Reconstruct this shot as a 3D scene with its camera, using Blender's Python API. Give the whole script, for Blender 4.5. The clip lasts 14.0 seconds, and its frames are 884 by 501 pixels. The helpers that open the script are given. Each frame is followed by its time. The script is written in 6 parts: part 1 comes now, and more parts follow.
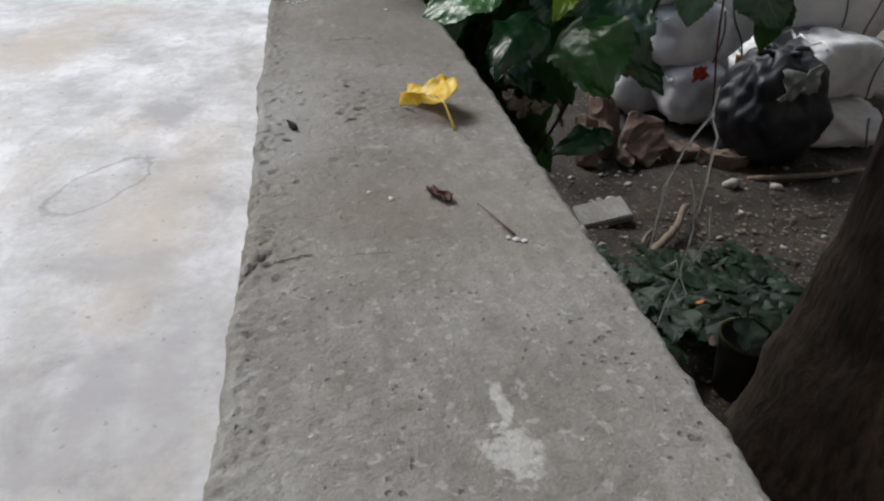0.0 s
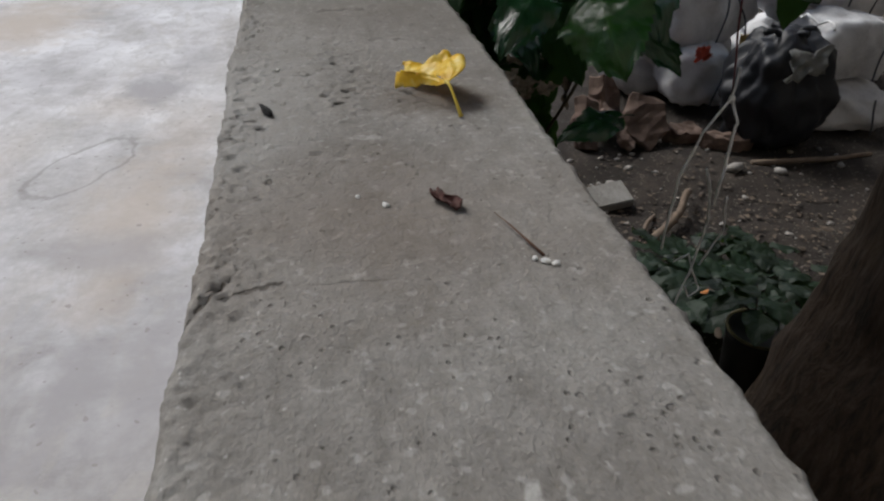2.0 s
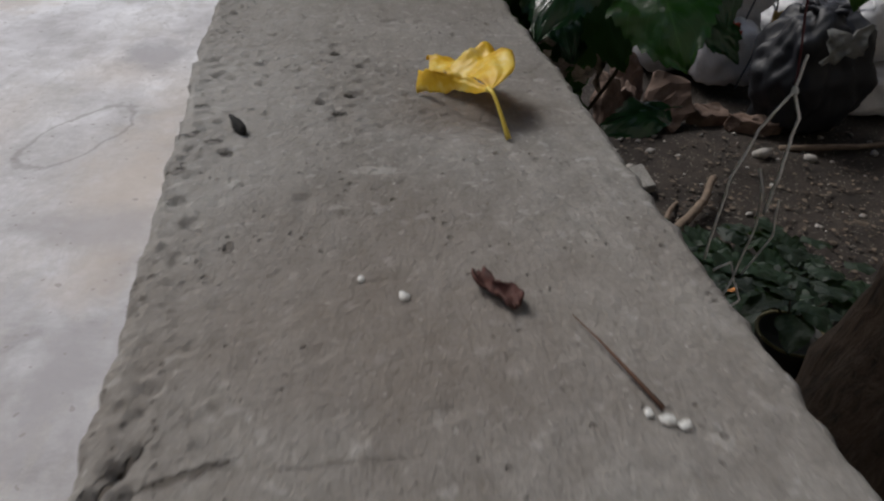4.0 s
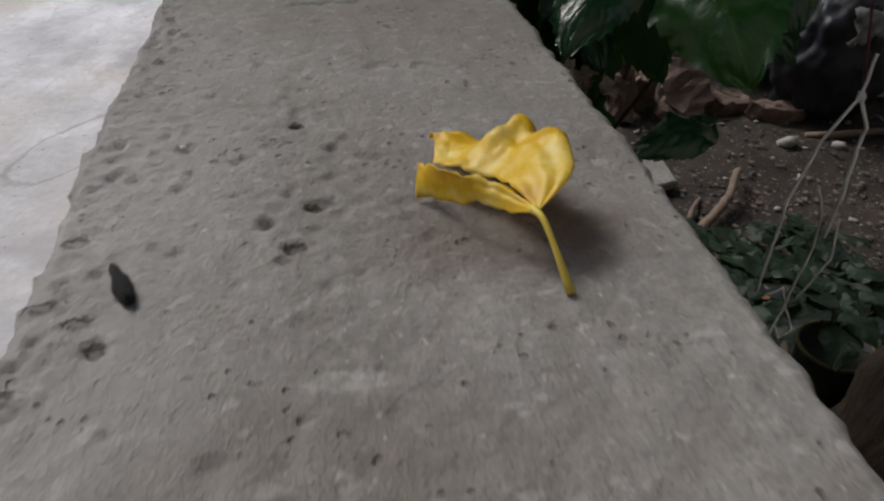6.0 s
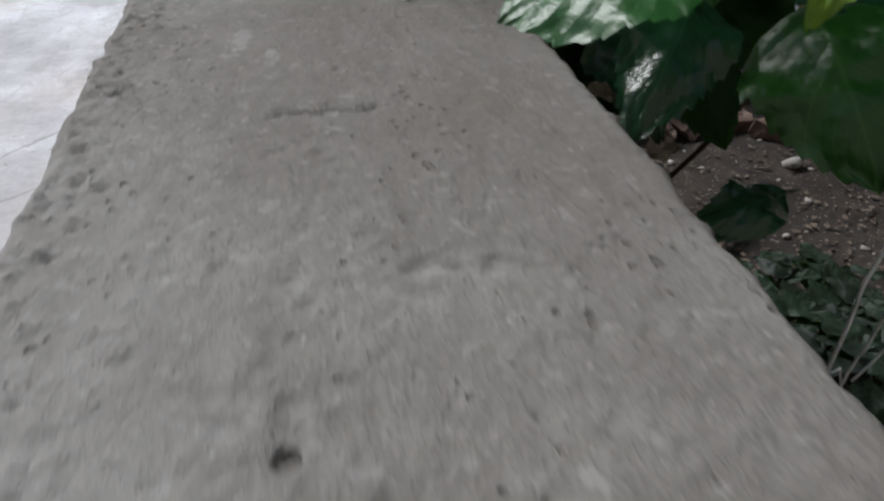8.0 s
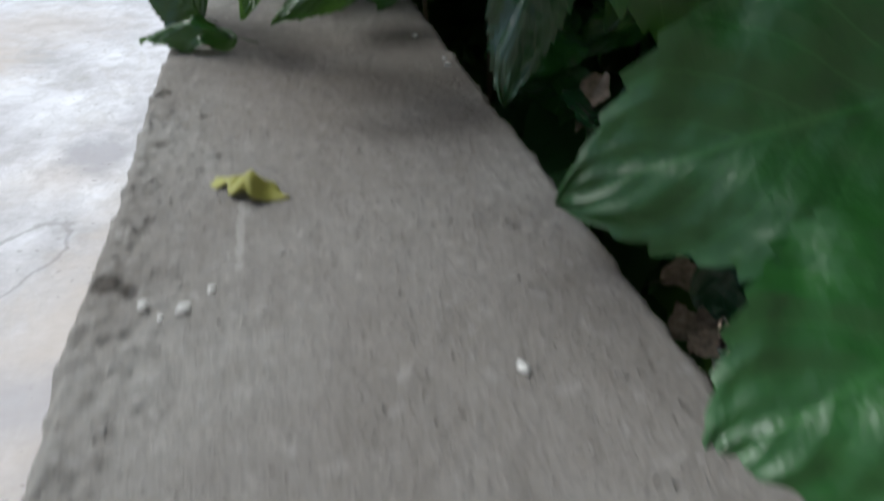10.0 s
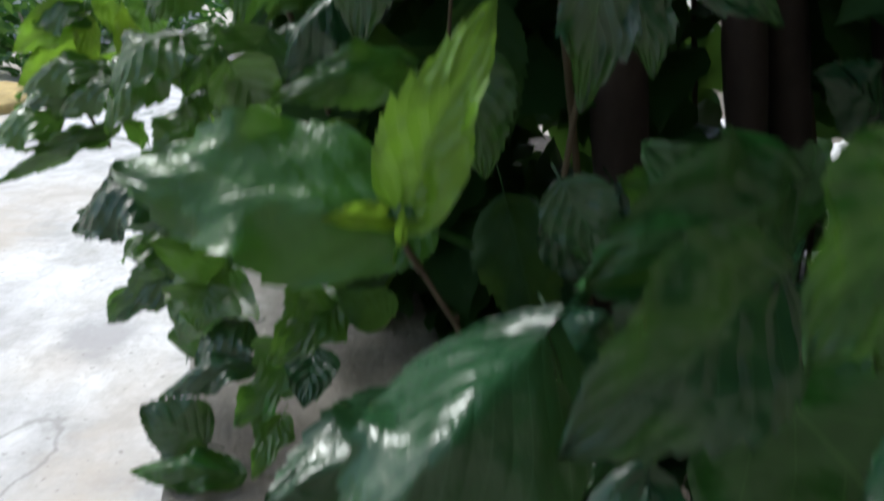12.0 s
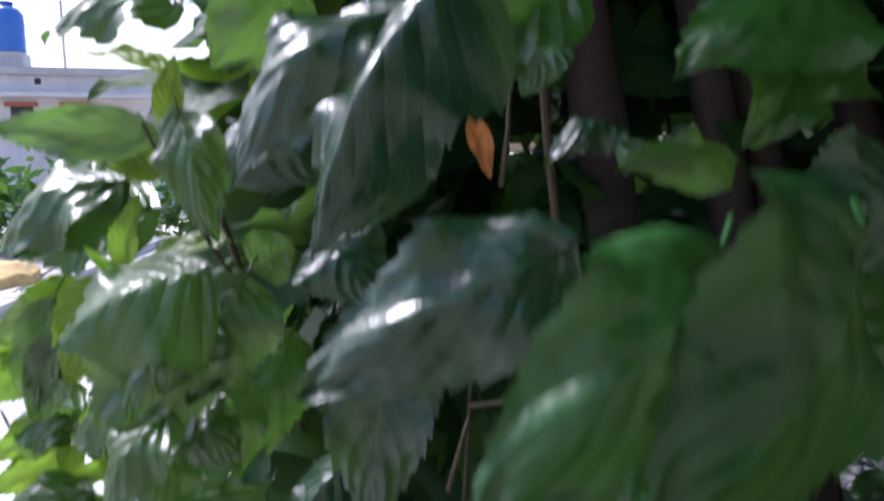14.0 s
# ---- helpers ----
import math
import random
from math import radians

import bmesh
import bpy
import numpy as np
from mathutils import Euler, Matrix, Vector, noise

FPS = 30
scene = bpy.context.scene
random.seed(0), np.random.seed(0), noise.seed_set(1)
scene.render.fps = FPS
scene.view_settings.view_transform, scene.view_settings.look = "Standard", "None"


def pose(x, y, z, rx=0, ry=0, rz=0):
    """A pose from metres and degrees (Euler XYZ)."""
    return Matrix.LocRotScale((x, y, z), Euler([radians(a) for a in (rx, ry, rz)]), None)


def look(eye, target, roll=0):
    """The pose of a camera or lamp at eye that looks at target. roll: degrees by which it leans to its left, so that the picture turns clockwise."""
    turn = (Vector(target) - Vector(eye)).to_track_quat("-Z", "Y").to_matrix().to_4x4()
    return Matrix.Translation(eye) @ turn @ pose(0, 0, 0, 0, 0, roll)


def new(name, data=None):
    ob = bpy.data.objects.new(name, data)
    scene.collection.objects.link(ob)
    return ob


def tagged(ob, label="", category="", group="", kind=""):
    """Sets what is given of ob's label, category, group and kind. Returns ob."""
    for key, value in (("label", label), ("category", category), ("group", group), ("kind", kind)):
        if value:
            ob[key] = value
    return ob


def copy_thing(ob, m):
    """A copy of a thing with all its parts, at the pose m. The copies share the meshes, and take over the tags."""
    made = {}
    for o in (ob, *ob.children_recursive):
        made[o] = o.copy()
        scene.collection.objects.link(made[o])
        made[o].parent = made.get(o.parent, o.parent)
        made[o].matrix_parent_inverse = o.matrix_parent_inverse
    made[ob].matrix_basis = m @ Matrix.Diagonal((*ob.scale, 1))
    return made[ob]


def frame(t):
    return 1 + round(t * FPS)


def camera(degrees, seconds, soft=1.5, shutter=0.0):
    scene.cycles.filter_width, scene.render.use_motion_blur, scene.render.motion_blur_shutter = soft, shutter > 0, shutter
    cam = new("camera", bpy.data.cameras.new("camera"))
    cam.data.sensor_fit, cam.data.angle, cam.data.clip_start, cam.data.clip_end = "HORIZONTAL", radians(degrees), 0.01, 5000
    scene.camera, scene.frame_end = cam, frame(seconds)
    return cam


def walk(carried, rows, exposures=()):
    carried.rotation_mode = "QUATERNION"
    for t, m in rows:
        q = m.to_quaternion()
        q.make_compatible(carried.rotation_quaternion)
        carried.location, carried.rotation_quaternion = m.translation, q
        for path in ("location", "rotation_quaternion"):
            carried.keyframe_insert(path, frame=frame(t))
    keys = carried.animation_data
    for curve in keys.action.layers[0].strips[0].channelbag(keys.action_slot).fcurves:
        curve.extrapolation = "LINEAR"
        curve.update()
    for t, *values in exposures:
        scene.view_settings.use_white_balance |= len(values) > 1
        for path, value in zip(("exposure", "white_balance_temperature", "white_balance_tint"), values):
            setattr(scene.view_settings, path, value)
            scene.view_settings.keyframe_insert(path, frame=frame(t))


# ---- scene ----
cam = camera(64.0, 14.0, soft=2.2, shutter=0.8)

PATH = [
    (0, (0.062, -0.013, 0.249), (0.37, 1.666, -0.793), 1.1),
    (0.5, (0.064, 0.003, 0.241), (0.37, 1.677, -0.81), 1.5),
    (1, (0.066, 0.03, 0.231), (0.381, 1.693, -0.834), 1.9),
    (1.5, (0.069, 0.059, 0.222), (0.391, 1.714, -0.853), 2.0),
    (2, (0.072, 0.091, 0.213), (0.395, 1.738, -0.875), 1.6),
    (2.2, (0.073, 0.105, 0.208), (0.39, 1.749, -0.885), 1.6),
    (4.3, (0.09, 0.282, 0.171), (0.39, 1.879, -0.996), 2.9),
    (4.5, (0.097, 0.303, 0.166), (0.369, 1.899, -1.008), 1.5),
    (5, (0.102, 0.344, 0.163), (0.38, 1.935, -1.016), 1.6),
    (5.5, (0.107, 0.387, 0.16), (0.38, 1.98, -1.018), 1.0),
    (6, (0.11, 0.425, 0.154), (0.381, 2.012, -1.034), 0.4),
    (6.5, (0.112, 0.469, 0.146), (0.385, 2.048, -1.05), 0.3),
    (7, (0.113, 0.518, 0.139), (0.399, 2.099, -1.053), 0.3),
    (7.2, (0.113, 0.541, 0.137), (0.403, 2.119, -1.057), 0.7),
    (9.3, (0.094, 0.795, 0.156), (0.454, 2.392, -0.991), 1.8),
    (9.5, (0.094, 0.825, 0.159), (0.451, 2.442, -0.962), 1.1),
    (10, (0.093, 0.894, 0.183), (0.477, 2.542, -0.882), 0.9),
    (10.5, (0.094, 0.951, 0.217), (0.479, 2.643, -0.777), -0.1),
    (11, (0.096, 1.006, 0.259), (0.482, 2.748, -0.645), -0.4),
    (11.5, (0.098, 1.052, 0.304), (0.495, 2.838, -0.506), -0.3),
    (12, (0.101, 1.093, 0.344), (0.514, 2.913, -0.376), 0.3),
    (12.5, (0.098, 1.121, 0.394), (0.553, 2.967, -0.228), 0.5),
    (13, (0.098, 1.149, 0.431), (0.58, 3.035, -0.025), 0.3),
    (13.5, (0.101, 1.169, 0.474), (0.578, 3.079, 0.121), -0.2),
    (14, (0.099, 1.18, 0.526), (0.585, 3.099, 0.238), -0.2),
]
walk(cam, [(t, look(eye, target, roll)) for t, eye, target, roll in PATH],
     exposures=[(0, 0.15, 6250, 5), (1.5, -0.12, 6280, 7), (2.2, -0.2, 6300, 7), (4.5, -0.38, 6400, 9), (6.0, -0.25, 6350, 9), (7.0, -0.1, 6200, 8), (9.3, 0.25, 5950, 5), (10.5, 0.44, 5950, 3), (11.0, 0.58, 6000, 3), (12, 0.6, 6050, 2), (12.5, 0.78, 5900, 7), (13, 1.12, 5800, 13), (13.5, 1.1, 5750, 17), (14, 1.2, 5650, 22)])

# ---- world and light ----
world = bpy.data.worlds.new("overcast_sky")
scene.world = world
world.use_nodes = True
wn = world.node_tree.nodes
sky = wn.new("ShaderNodeTexSky")
sky.sky_type = "NISHITA"
sky.sun_disc = False
sky.sun_elevation = radians(48)
sky.sun_rotation = radians(-35)
sky.dust_density = 4.0
wn["Background"].inputs["Strength"].default_value = 0.125
world.node_tree.links.new(sky.outputs["Color"], wn["Background"].inputs["Color"])
sun = new("sun", bpy.data.lights.new("sun", "SUN"))
sun.data.energy = 2.0
sun.data.angle = radians(18)
sun.data.color = (1.0, 0.985, 0.97)
sun.matrix_world = look((-4, 6, 8), (0, 0, 0))


# ---- helpers for materials and meshes ----
def material(name, rough=0.6, metallic=0.0):
    m = bpy.data.materials.new(name)
    m.use_nodes = True
    b = m.node_tree.nodes["Principled BSDF"]
    b.inputs["Roughness"].default_value = rough
    b.inputs["Metallic"].default_value = metallic
    return m, m.node_tree, b


def nd(nt, kind, **inputs):
    n = nt.nodes.new("ShaderNode" + kind)
    for key, value in inputs.items():
        n.inputs[key.replace("_", " ")].default_value = value
    return n


def ramp(nt, source, stops):
    r = nt.nodes.new("ShaderNodeValToRGB")
    e = r.color_ramp.elements
    while len(e) < len(stops):
        e.new(0.5)
    for slot, (pos, col) in zip(e, stops):
        slot.position, slot.color = pos, (*col, 1)
    nt.links.new(source, r.inputs["Fac"])
    return r.outputs["Color"]


def mixc(nt, fac, a, b, blend="MIX"):
    m = nt.nodes.new("ShaderNodeMix")
    m.data_type, m.blend_type = "RGBA", blend
    for sock, value in ((m.inputs[0], fac), (m.inputs[6], a), (m.inputs[7], b)):
        if isinstance(value, (int, float)):
            sock.default_value = value
        elif isinstance(value, tuple):
            sock.default_value = (*value, 1)
        else:
            nt.links.new(value, sock)
    return m.outputs[2]


def noise_tex(nt, scale, detail=4, rough=0.6, vec=None, distort=0.0):
    tag = "noise %g %g %g %g" % (scale, detail, rough, distort)
    if vec is None and nt.nodes.get(tag):
        return nt.nodes[tag].outputs["Fac"]
    n = nd(nt, "TexNoise", Scale=scale, Detail=detail, Roughness=rough, Distortion=distort)
    if vec is None:
        g = nt.nodes.get("Geometry") or nt.nodes.new("ShaderNodeNewGeometry")
        vec = g.outputs["Position"]
        n.name = tag
    nt.links.new(vec, n.inputs["Vector"])
    return n.outputs["Fac"]


def bump(nt, b, height, strength=0.3, distance=0.002, after=None):
    n = nd(nt, "Bump", Strength=strength, Distance=distance)
    nt.links.new(height, n.inputs["Height"])
    if after:
        nt.links.new(after, n.inputs["Normal"])
    nt.links.new(n.outputs["Normal"], b.inputs["Normal"])
    return n.outputs["Normal"]


def earthy(name, colours, big, small, rough=0.85, bump_mm=2.0, strength=0.5, speck=None, speck_scale=300):
    """Mottled mineral surface: large stains, small grain, optional light specks."""
    m, nt, b = material(name, rough)
    col = ramp(nt, noise_tex(nt, big, 5, 0.65), colours)
    grain = noise_tex(nt, small, 3, 0.7)
    col = mixc(nt, 0.55, col, ramp(nt, grain, [(0.3, (0.42, 0.42, 0.42)), (0.7, (0.62, 0.62, 0.62))]), "OVERLAY")
    if speck:
        s = ramp(nt, noise_tex(nt, speck_scale, 1, 0.4), [(0.66, (0, 0, 0)), (0.72, (1, 1, 1))])
        col = mixc(nt, s, col, speck)
    nt.links.new(col, b.inputs["Base Color"])
    bump(nt, b, grain, strength, bump_mm * 0.001)
    return m


def plain(name, colour, rough=0.6, vary=0.25, scale=30, metallic=0.0):
    m, nt, b = material(name, rough, metallic)
    lo = tuple(c * (1 - vary) for c in colour)
    hi = tuple(min(1, c * (1 + vary)) for c in colour)
    fac = noise_tex(nt, scale, 4, 0.6)
    nt.links.new(ramp(nt, fac, [(0.3, lo), (0.7, hi)]), b.inputs["Base Color"])
    bump(nt, b, fac, 0.25, 0.002)
    return m


def obj(name, bm, mat, parent=None, label="", smooth=True):
    mesh = bpy.data.meshes.new(name)
    bm.normal_update()
    bm.to_mesh(mesh)
    bm.free()
    if smooth:
        mesh.polygons.foreach_set("use_smooth", [True] * len(mesh.polygons))
    mesh.materials.append(mat)
    ob = new(name, mesh)
    ob.parent = parent
    return tagged(ob, label)


def part(name, bm, mat, parent, label="", smooth=True):
    return obj(name, bm, mat, parent, label, smooth)


def box_bm(x0, y0, z0, x1, y1, z1, bevel=0.0):
    bm = bmesh.new()
    bmesh.ops.create_cube(bm, size=1, matrix=Matrix.LocRotScale(
        ((x0 + x1) / 2, (y0 + y1) / 2, (z0 + z1) / 2), None, (x1 - x0, y1 - y0, z1 - z0)))
    if bevel:
        bmesh.ops.bevel(bm, geom=bm.edges[:], offset=bevel, segments=2, affect="EDGES")
    return bm


def tube_bm(points, radii, sides=8, bm=None):
    """A tapered tube along points."""
    bm = bm or bmesh.new()
    pts = [Vector(p) for p in points]
    rings = []
    side = None
    for i, p in enumerate(pts):
        d = (pts[min(i + 1, len(pts) - 1)] - pts[max(i - 1, 0)]).normalized()
        if side is None:
            side = d.orthogonal().normalized()
        side = (side - d * side.dot(d)).normalized()
        other = d.cross(side)
        r = radii[i] if hasattr(radii, "__len__") else radii
        rings.append([bm.verts.new(p + r * (math.cos(a) * side + math.sin(a) * other))
                      for a in (2 * math.pi * k / sides for k in range(sides))])
    for a, b in zip(rings, rings[1:]):
        for k in range(sides):
            bm.faces.new((a[k], a[(k + 1) % sides], b[(k + 1) % sides], b[k]))
    bm.faces.new(rings[0][::-1])
    bm.faces.new(rings[-1])
    return bm


def fbm(x, y, z, octaves=4):
    return noise.fractal(Vector((x, y, z)), 0.9, 2.0, octaves)


def sheet(name, x0, x1, y0, y1, step, height, mat):
    nx, ny = max(2, round((x1 - x0) / step)), max(2, round((y1 - y0) / step))
    verts, faces = [], []
    for j in range(ny + 1):
        for i in range(nx + 1):
            x, y = x0 + (x1 - x0) * i / nx, y0 + (y1 - y0) * j / ny
            verts.append((x, y, height(x, y)))
    for j in range(ny):
        for i in range(nx):
            a = j * (nx + 1) + i
            faces.append((a, a + 1, a + nx + 2, a + nx + 1))
    mesh = bpy.data.meshes.new(name)
    mesh.from_pydata(verts, [], faces)
    mesh.polygons.foreach_set("use_smooth", [True] * len(faces))
    mesh.materials.append(mat)
    return new(name, mesh)


def rock_bm(size, seed, flat=1.0, rough=0.35, level=2):
    bm = bmesh.new()
    bmesh.ops.create_icosphere(bm, subdivisions=level, radius=0.5)
    for v in bm.verts:
        k = 1 + rough * fbm(v.co.x * 2 + seed, v.co.y * 2, v.co.z * 2, 3)
        v.co = Vector((v.co.x * size[0] * k, v.co.y * size[1] * k, v.co.z * size[2] * k * flat))
    return bm


# ---- materials ----
def math_node(nt, op, a, c=None):
    n = nt.nodes.new("ShaderNodeMath")
    n.operation = op
    for s, v in zip(n.inputs, (a, c)):
        if isinstance(v, (int, float)):
            s.default_value = v
        elif v is not None:
            nt.links.new(v, s)
    return n.outputs[0]


def spot(nt, x, y, rx, ry, wob, scale, soft=0.25, ring=0.0, turn=0.0):
    """0..1 mask of an irregular stain centred at x, y; with ring it is an outline."""
    g = nt.nodes.get("Geometry") or nt.nodes.new("ShaderNodeNewGeometry")
    mp = nd(nt, "Mapping")
    mp.vector_type = "TEXTURE"
    mp.inputs["Location"].default_value = (x, y, 0)
    mp.inputs["Rotation"].default_value = (0, 0, radians(turn))
    mp.inputs["Scale"].default_value = (rx, ry, 1000)
    nt.links.new(g.outputs["Position"], mp.inputs["Vector"])
    ln = nt.nodes.new("ShaderNodeVectorMath")
    ln.operation = "LENGTH"
    nt.links.new(mp.outputs[0], ln.inputs[0])
    d = math_node(nt, "ADD", ln.outputs["Value"], math_node(nt, "MULTIPLY", math_node(nt, "SUBTRACT", noise_tex(nt, scale, 4, 0.6), 0.5), wob))
    if ring:
        d = math_node(nt, "ADD", math_node(nt, "DIVIDE", math_node(nt, "ABSOLUTE", math_node(nt, "SUBTRACT", d, 1.0)), ring), 0.0)
    mr = nt.nodes.new("ShaderNodeMapRange")
    for key, v in (("From Min", 1 - soft), ("From Max", 1 + soft), ("To Min", 1.0), ("To Max", 0.0)):
        mr.inputs[key].default_value = v
    nt.links.new(d, mr.inputs["Value"])
    return mr.outputs[0]


def concrete_material():
    m, nt, b = material("weathered_concrete", 0.92)
    b.inputs["Specular IOR Level"].default_value = 0.25
    col = ramp(nt, noise_tex(nt, 7, 3, 0.5), [(0.25, (0.18, 0.169, 0.154)), (0.5, (0.228, 0.219, 0.206)), (0.75, (0.28, 0.273, 0.259))])
    g = nt.nodes.get("Geometry")
    warp = nd(nt, "TexNoise", Scale=180.0, Detail=2.0)
    nt.links.new(g.outputs["Position"], warp.inputs["Vector"])
    shift = nt.nodes.new("ShaderNodeVectorMath")
    shift.operation = "MULTIPLY_ADD"
    nt.links.new(warp.outputs["Color"], shift.inputs[0])
    shift.inputs[1].default_value = (0.006, 0.006, 0.006)
    nt.links.new(g.outputs["Position"], shift.inputs[2])
    for scale, amount, lo, hi in ((60, 0.1, 0.38, 0.62), (190, 0.2, 0.36, 0.66)):
        cells = nd(nt, "TexVoronoi", Scale=float(scale))
        cells.feature = "SMOOTH_F1"
        cells.inputs["Smoothness"].default_value = 0.35
        nt.links.new(shift.outputs[0], cells.inputs["Vector"])
        grey = nt.nodes.new("ShaderNodeSeparateColor")
        nt.links.new(cells.outputs["Color"], grey.inputs[0])
        col = mixc(nt, amount, col, ramp(nt, grey.outputs[0], [(0.1, (lo, lo, lo)), (0.75, (0.52, 0.52, 0.52)), (0.95, (hi, hi, hi))]), "OVERLAY")
    mottle = noise_tex(nt, 55, 5, 0.7)
    col = mixc(nt, 0.45, col, ramp(nt, mottle, [(0.3, (0.36, 0.34, 0.31)), (0.5, (0.5, 0.495, 0.49)), (0.72, (0.64, 0.64, 0.64))]), "OVERLAY")
    # trowel streaks along the wall
    drag = nd(nt, "Mapping", Scale=(1.0, 0.22, 1.0))
    nt.links.new(g.outputs["Position"], drag.inputs["Vector"])
    streak = noise_tex(nt, 95, 4, 0.6, drag.outputs[0])
    col = mixc(nt, 0.5, col, ramp(nt, streak, [(0.3, (0.38, 0.375, 0.37)), (0.5, (0.5, 0.5, 0.5)), (0.7, (0.6, 0.6, 0.6))]), "OVERLAY")
    fine = noise_tex(nt, 420, 4, 0.75)
    col = mixc(nt, 0.5, col, ramp(nt, fine, [(0.3, (0.34, 0.34, 0.34)), (0.7, (0.66, 0.66, 0.66))]), "OVERLAY")
    speck = ramp(nt, noise_tex(nt, 230, 2, 0.5), [(0.69, (0, 0, 0)), (0.75, (1, 1, 1))])
    col = mixc(nt, math_node(nt, "MULTIPLY", speck, 0.6), col, (0.5, 0.49, 0.47))
    fleck = ramp(nt, noise_tex(nt, 100, 2, 0.5), [(0.62, (0, 0, 0)), (0.68, (1, 1, 1))])
    col = mixc(nt, math_node(nt, "MULTIPLY", fleck, 0.35), col, (0.45, 0.445, 0.43))
    # pits, clustered and darker inside
    vor = nd(nt, "TexVoronoi", Scale=130.0, Randomness=1.0)
    nt.links.new(g.outputs["Position"], vor.inputs["Vector"])
    size = math_node(nt, "MULTIPLY", math_node(nt, "SUBTRACT", noise_tex(nt, 16, 3, 0.6), 0.45), 1.1)
    warp = math_node(nt, "MULTIPLY", math_node(nt, "SUBTRACT", noise_tex(nt, 240, 3, 0.7), 0.5), 0.5)
    edge = math_node(nt, "SUBTRACT", math_node(nt, "ADD", vor.outputs["Distance"], warp), size)
    mr = nt.nodes.new("ShaderNodeMapRange")
    for key, v in (("From Min", -0.06), ("From Max", 0.05), ("To Min", 1.0), ("To Max", 0.0)):
        mr.inputs[key].default_value = v
    nt.links.new(edge, mr.inputs["Value"])
    pit = mr.outputs[0]
    col = mixc(nt, math_node(nt, "MULTIPLY", pit, 0.6), col, (0.12, 0.11, 0.1))
    # broken-out pits, dark inside
    holes = None
    for x, y, rx, ry, k in ((0.099, 0.668, 0.005, 0.004, 0.8), (0.092, 0.641, 0.006, 0.0045, 0.75), (0.031, 0.597, 0.0045, 0.004, 0.8), (0.023, 0.61, 0.006, 0.004, 0.6),
                            (0.009, 0.579, 0.005, 0.006, 0.75), (0.008, 0.62, 0.008, 0.004, 0.75), (0.012, 0.656, 0.006, 0.005, 0.5), (0.039, 0.509, 0.003, 0.006, 0.7),
                            (0.093, 0.742, 0.005, 0.005, 0.6), (0.0095, 0.3825, 0.0016, 0.0235, 0.85), (0.0335, 0.3915, 0.013, 0.0012, 0.55), (0.085, 0.39, 0.03, 0.0012, 0.16),
                            (0.006, 1.179, 0.009, 0.009, 0.9), (0.005, 1.431, 0.007, 0.01, 0.7), (0.018, 1.236, 0.004, 0.006, 0.5)):
        turn = {0.0095: -29.3, 0.0335: 15.6, 0.08: 3.0}.get(x, 0.0)
        size = 0.62 if turn == 0 else 1.0
        mask = math_node(nt, "MULTIPLY", spot(nt, x, y, rx * size, ry * size, 2.4, 380, 0.3, 0.0, turn), k)
        holes = mask if holes is None else math_node(nt, "MAXIMUM", holes, mask)
    col = mixc(nt, holes, col, (0.055, 0.047, 0.04))
    # dried paint drips, pale smears and specks
    for args in ((0.138, 0.208, 0.011, 0.016, 3.5, 130), (0.14, 0.24, 0.004, 0.012, 3, 130), (0.071, 1.027, 0.005, 0.018, 3, 130),
                 (0.088, 1.0, 0.004, 0.011, 3, 130), (0.0635, 1.215, 0.0022, 0.035, 3, 130), (0.108, 0.572, 0.012, 0.004, 3, 130)):
        col = mixc(nt, math_node(nt, "MULTIPLY", spot(nt, *args), 0.6 if args[1] < 0.3 else 0.4), col, (0.5, 0.495, 0.475))
    # brown stains under the shrub, with its shade put into the colour too
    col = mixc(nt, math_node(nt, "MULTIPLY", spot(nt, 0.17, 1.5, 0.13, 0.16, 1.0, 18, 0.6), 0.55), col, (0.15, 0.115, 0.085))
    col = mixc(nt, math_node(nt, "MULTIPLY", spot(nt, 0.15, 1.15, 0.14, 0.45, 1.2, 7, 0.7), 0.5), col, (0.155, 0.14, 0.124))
    # pale irregular patch along the courtyard border
    col = mixc(nt, math_node(nt, "MULTIPLY", spot(nt, 0.02, 0.7, 0.045, 0.16, 1.4, 22, 0.7), 0.4), col, (0.4, 0.395, 0.385))
    # the fallen leaf's shadow painted into the concrete as a brown patch
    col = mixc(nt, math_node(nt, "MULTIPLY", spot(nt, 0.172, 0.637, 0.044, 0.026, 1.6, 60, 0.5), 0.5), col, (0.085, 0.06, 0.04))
    # brown patch past the leaf, camera's shade in its colour, and lighter left border
    col = mixc(nt, math_node(nt, "MULTIPLY", spot(nt, 0.11, 0.45, 0.13, 0.07, 1.2, 14, 0.7), 0.45), col, (0.165, 0.135, 0.11))
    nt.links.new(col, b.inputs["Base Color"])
    h = math_node(nt, "SUBTRACT", math_node(nt, "ADD", math_node(nt, "MULTIPLY", fine, 0.35), math_node(nt, "ADD", math_node(nt, "MULTIPLY", noise_tex(nt, 150, 4, 0.7), 0.7), math_node(nt, "MULTIPLY", mottle, 0.8))),
                  math_node(nt, "ADD", math_node(nt, "MULTIPLY", pit, 0.7), math_node(nt, "MULTIPLY", holes, 2.5)))
    bump(nt, b, h, 0.9, 0.0028)
    return m


